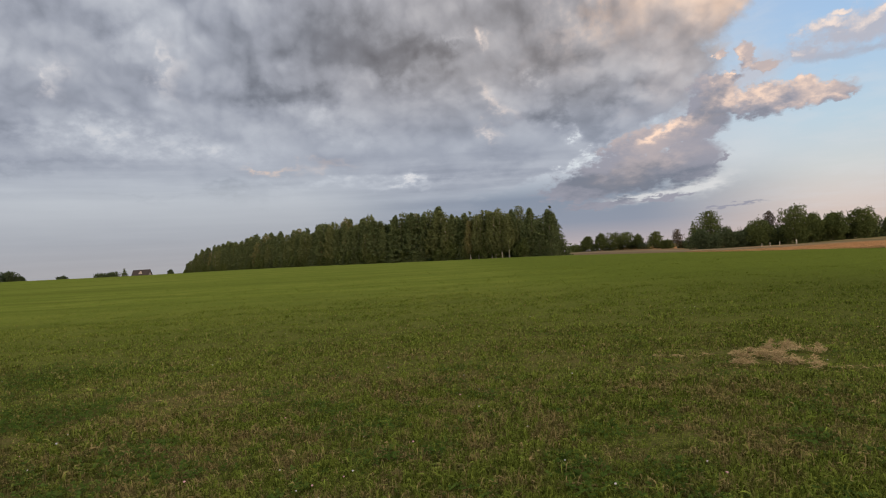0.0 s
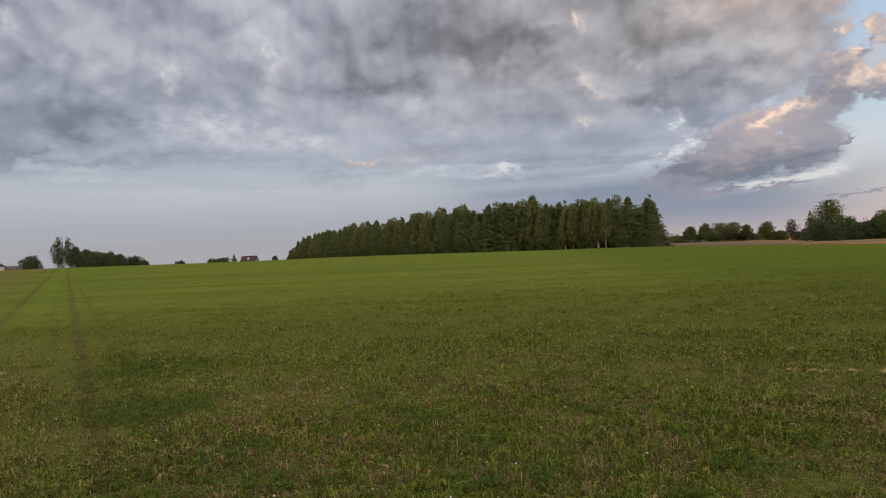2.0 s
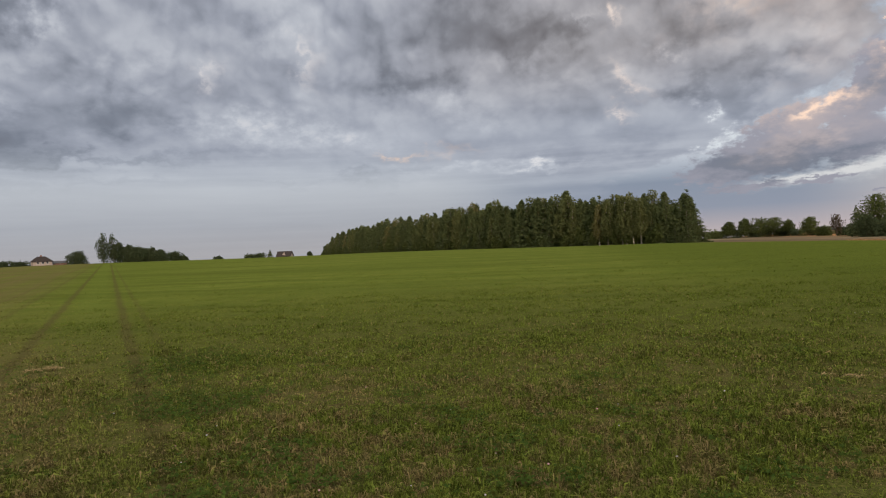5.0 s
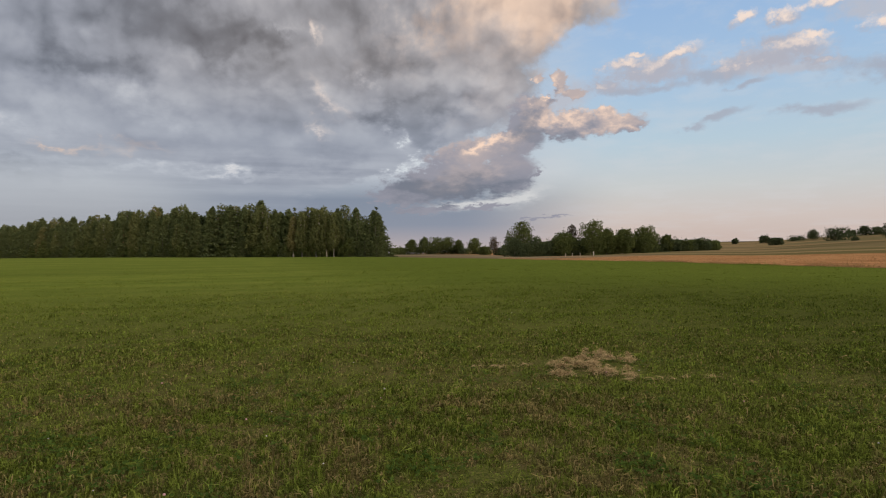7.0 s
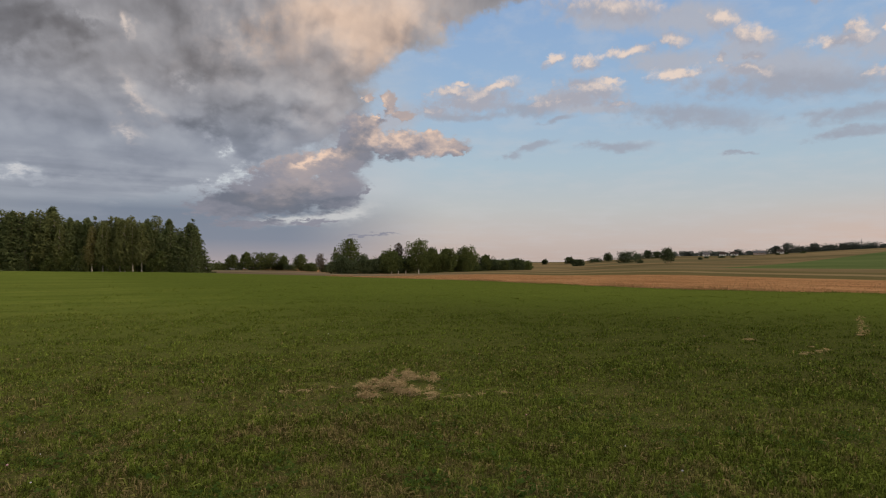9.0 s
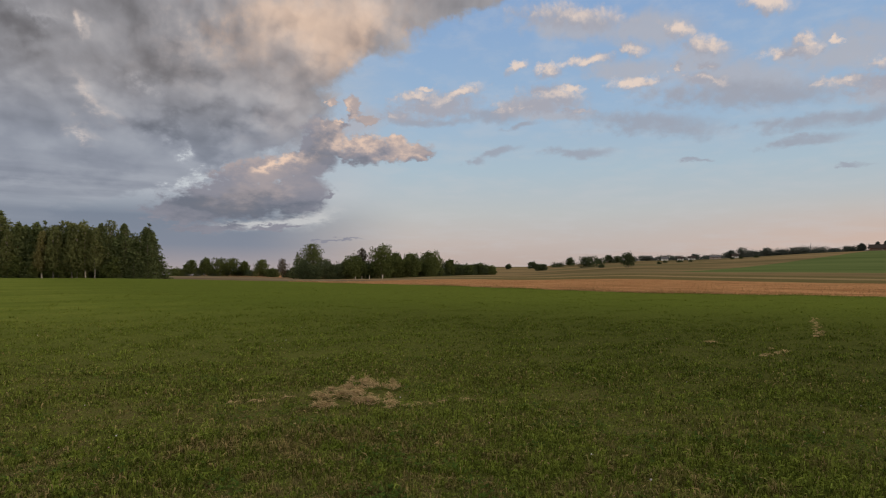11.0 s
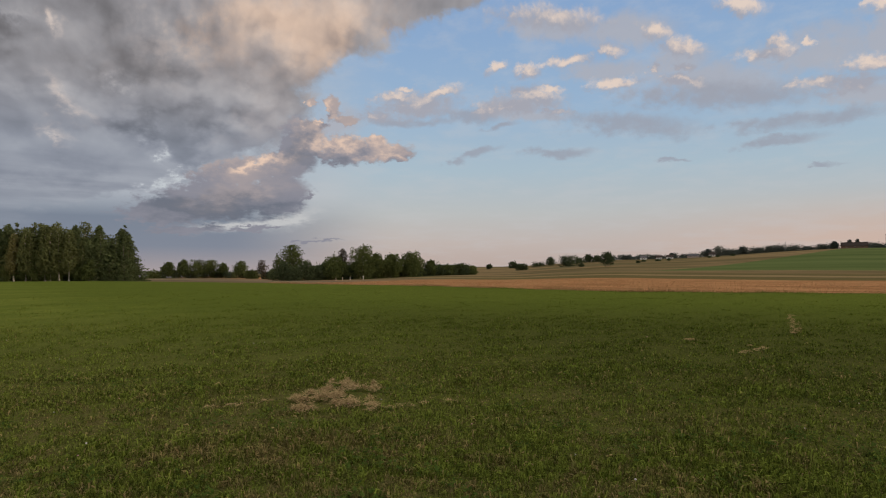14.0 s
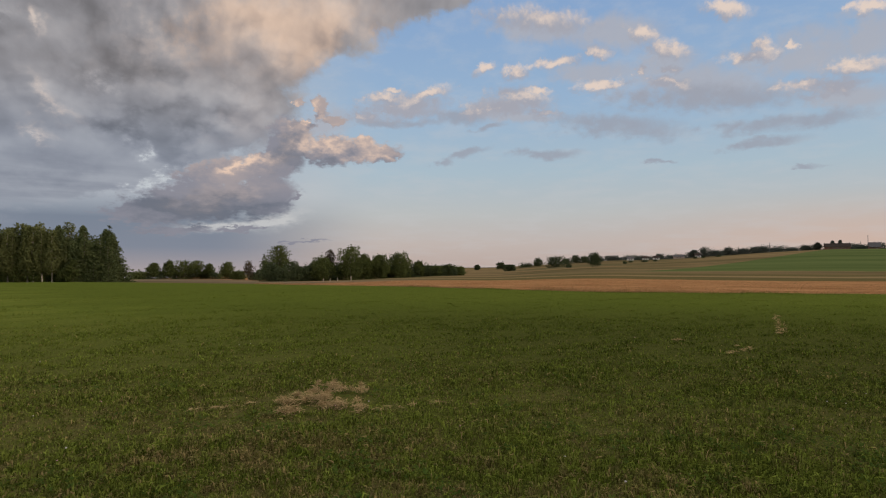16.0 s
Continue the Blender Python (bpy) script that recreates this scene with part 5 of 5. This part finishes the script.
def dark_straw_material():
    m, n, bsdf = material("weathered_straw", 0.9)
    geo = n.put("ShaderNodeNewGeometry")
    n.plug(n.mix(geo.outputs["Random Per Island"], (0.23, 0.13, 0.055), (0.42, 0.25, 0.12)), bsdf.inputs["Base Color"])
    return m


STRAW_DARK = dark_straw_material()
make_field_edges()

# ---- houses and small things far off ----
PLASTER = plain_material("warm_plaster", (0.44, 0.34, 0.28), (0.36, 0.28, 0.23), 0.8)
WHITE_WALL = plain_material("white_plaster", (0.78, 0.75, 0.70), (0.66, 0.63, 0.58), 0.8)
BRICK = plain_material("dark_brick", (0.26, 0.15, 0.11), (0.19, 0.11, 0.08), 1.5)
ROOF_BROWN = plain_material("brown_roof_tiles", (0.060, 0.045, 0.038), (0.042, 0.034, 0.030), 1.5)
ROOF_GREY = plain_material("grey_roof", (0.13, 0.12, 0.12), (0.085, 0.08, 0.08), 1.5)
GLASS = plain_material("window_pane", (0.03, 0.035, 0.04), (0.05, 0.055, 0.06), 1.0, 0.1)
POST_WOOD = plain_material("weathered_post", (0.55, 0.47, 0.38), (0.38, 0.31, 0.24), 6.0)
STEEL = plain_material("grey_steel", (0.22, 0.22, 0.23), (0.16, 0.16, 0.17), 2.0, 0.5)


def box(bm, x0, y0, z0, x1, y1, z1):
    v = [bm.verts.new(p) for p in ((x0, y0, z0), (x1, y0, z0), (x1, y1, z0), (x0, y1, z0), (x0, y0, z1), (x1, y0, z1), (x1, y1, z1), (x0, y1, z1))]
    for f in ((3, 2, 1, 0), (4, 5, 6, 7), (0, 1, 5, 4), (1, 2, 6, 5), (2, 3, 7, 6), (3, 0, 4, 7)):
        bm.faces.new([v[i] for i in f])


def finish(bm, name, mat, parent, label="", bevel=0.0):
    bmesh.ops.recalc_face_normals(bm, faces=bm.faces)
    if bevel:
        bmesh.ops.bevel(bm, geom=bm.edges[:], offset=bevel, segments=1, affect="EDGES")
    me = bpy.data.meshes.new(name)
    bm.to_mesh(me)
    bm.free()
    me.materials.append(mat)
    return part(name, me, parent, label)


def house(label, az, r, base, length, depth, eave, ridge, wall, roof, turn, hip=0.0, windows=3, chimney=True, dormer=False):
    """A house with its long side towards -y before turning: walls, roof slabs, windows, door, chimney."""
    root = thing("house", label, "house", "far houses")
    at = spot(az, r)
    root.matrix_basis = Matrix.LocRotScale((at.x, at.y, base), Euler((0, 0, radians(turn - az))), None)
    L, D = length / 2, depth / 2
    bm = bmesh.new()
    low = [bm.verts.new(p) for p in ((-L, -D, -1), (L, -D, -1), (L, D, -1), (-L, D, -1))]
    high = [bm.verts.new(p) for p in ((-L, -D, eave), (L, -D, eave), (L, D, eave), (-L, D, eave))]
    for i in range(4):
        bm.faces.new((low[i], low[(i + 1) % 4], high[(i + 1) % 4], high[i]))
    if hip == 0:
        tops = [bm.verts.new((-L, 0, ridge - 0.25)), bm.verts.new((L, 0, ridge - 0.25))]
        bm.faces.new((high[3], high[0], tops[0]))
        bm.faces.new((high[1], high[2], tops[1]))
    finish(bm, "wall", wall, root)
    bm = bmesh.new()
    o, k = 0.5, 0.25
    drop = (ridge - eave) / D * o
    for s in (-1, 1):
        a = [(-L - o, s * (D + o), eave - drop), (L + o, s * (D + o), eave - drop), (L + o - hip, 0, ridge), (-L - o + hip, 0, ridge)]
        v = [bm.verts.new(p) for p in a] + [bm.verts.new((p[0], p[1], p[2] - k)) for p in a]
        for f in ((0, 1, 2, 3), (7, 6, 5, 4), (0, 4, 5, 1), (1, 5, 6, 2), (2, 6, 7, 3), (3, 7, 4, 0)):
            bm.faces.new([v[i] for i in f])
        if hip:
            e = [(s * (L + o), -D - o, eave - drop), (s * (L + o), D + o, eave - drop), (s * (L + o - hip), 0, ridge)]
            bm.faces.new([bm.verts.new(p) for p in e])
    finish(bm, "roof", roof, root)
    for i in range(windows):
        x = -L + length * (i + 1) / (windows + 1)
        bm = bmesh.new()
        box(bm, x - 0.55, -D - 0.05, 0.9, x + 0.55, -D + 0.02, min(eave - 0.3, 2.3))
        w = finish(bm, "window", WHITE_WALL, root)
        bm = bmesh.new()
        box(bm, x - 0.45, -D - 0.07, 1.0, x + 0.45, -D - 0.03, min(eave - 0.4, 2.2))
        finish(bm, "pane", GLASS, w)
    if chimney:
        bm = bmesh.new()
        box(bm, -0.35, 0.2, ridge - 0.8, 0.35, 0.9, ridge + 0.7)
        finish(bm, "chimney", BRICK, root)
    if dormer:
        bm = bmesh.new()
        w, f, t = 1.5, -D * 0.85, eave + (ridge - eave) * 0.72
        p = [bm.verts.new(c) for c in ((-w, f, eave - 0.2), (w, f, eave - 0.2), (0, f, t), (0, -D * 0.2, t))]
        bm.faces.new((p[0], p[1], p[2]))
        bm.faces.new((p[1], p[3], p[2]))
        bm.faces.new((p[2], p[3], p[0]))
        bm.faces.new((p[0], p[3], p[1]))
        finish(bm, "dormer", PLASTER, root)
    return root


house("small house with steep brown tiled roof and pale gable", -26.3, 400, -4.4, 8.4, 8.0, 2.4, 5.2, PLASTER, ROOF_BROWN, -14, chimney=False, dormer=True)
house("beige house with dark hipped roof behind the field", -45.1, 350, -0.6, 7.6, 7.5, 2.4, 4.5, PLASTER, ROOF_BROWN, 8, hip=2.6, chimney=True)
house("low dark outbuilding beside the beige house", -43.9, 352, -0.7, 5.6, 4.0, 1.4, 2.2, BRICK, ROOF_GREY, 4, windows=1, chimney=False)
for az, w, wall, roof in ((55.6, 9, WHITE_WALL, ROOF_GREY), (56.9, 8, WHITE_WALL, ROOF_BROWN), (57.8, 9, WHITE_WALL, ROOF_BROWN), (59.65, 14, PLASTER, ROOF_GREY), (61.2, 8, WHITE_WALL, ROOF_BROWN)):
    house("distant pale village house with dark roof among trees", az, 765, spot(az, 765).z - 0.5, w * 0.8, 6, 3.0, 5.0, wall, roof, 6, windows=2)
house("long dark farm building with low roof in the village", 71.4, 780, spot(71.4, 780).z - 0.5, 23, 9, 3.5, 7.0, BRICK, ROOF_BROWN, 5, windows=5, chimney=False)
house("dark village house with steep roof on the skyline", 73.8, 790, spot(73.8, 790).z - 0.5, 10, 8, 3.0, 7.4, BRICK, ROOF_GREY, 8, windows=2)


def pole(az, r, height):
    root = thing("utility_pole", "thin grey mast standing in the far village", "pole", "village masts")
    root.location = spot(az, r)
    t = Tubes(6)
    t.add([(0, 0, -0.5), (0, 0, height * 0.5), (0, 0, height)], [0.35, 0.3, 0.2])
    part("shaft", t.mesh("shaft", STEEL), root)
    bm = bmesh.new()
    box(bm, -1.2, -0.1, height - 1.2, 1.2, 0.1, height - 0.95)
    finish(bm, "crossbar", STEEL, root)


pole(73.4, 800, 15)
pole(66.7, 800, 11)


def fence_post(az, r, height, wide):
    root = thing("fence_post", "pale weathered wooden fence post before the grove", "post", "fence posts")
    root.location = spot(az, r)
    bm = bmesh.new()
    box(bm, -wide, -wide, -0.3, wide, wide, height)
    finish(bm, "shaft", POST_WOOD, root, bevel=wide * 0.3)
    bm = bmesh.new()
    box(bm, -wide * 1.15, -wide * 1.15, height, wide * 1.15, wide * 1.15, height + 0.06)
    finish(bm, "cap", POST_WOOD, root)


for az, h, w in ((27.55, 1.1, 0.09), (28.15, 1.1, 0.09), (28.85, 1.2, 0.10), (30.05, 1.5, 0.16)):
    fence_post(az, 252, h, w)
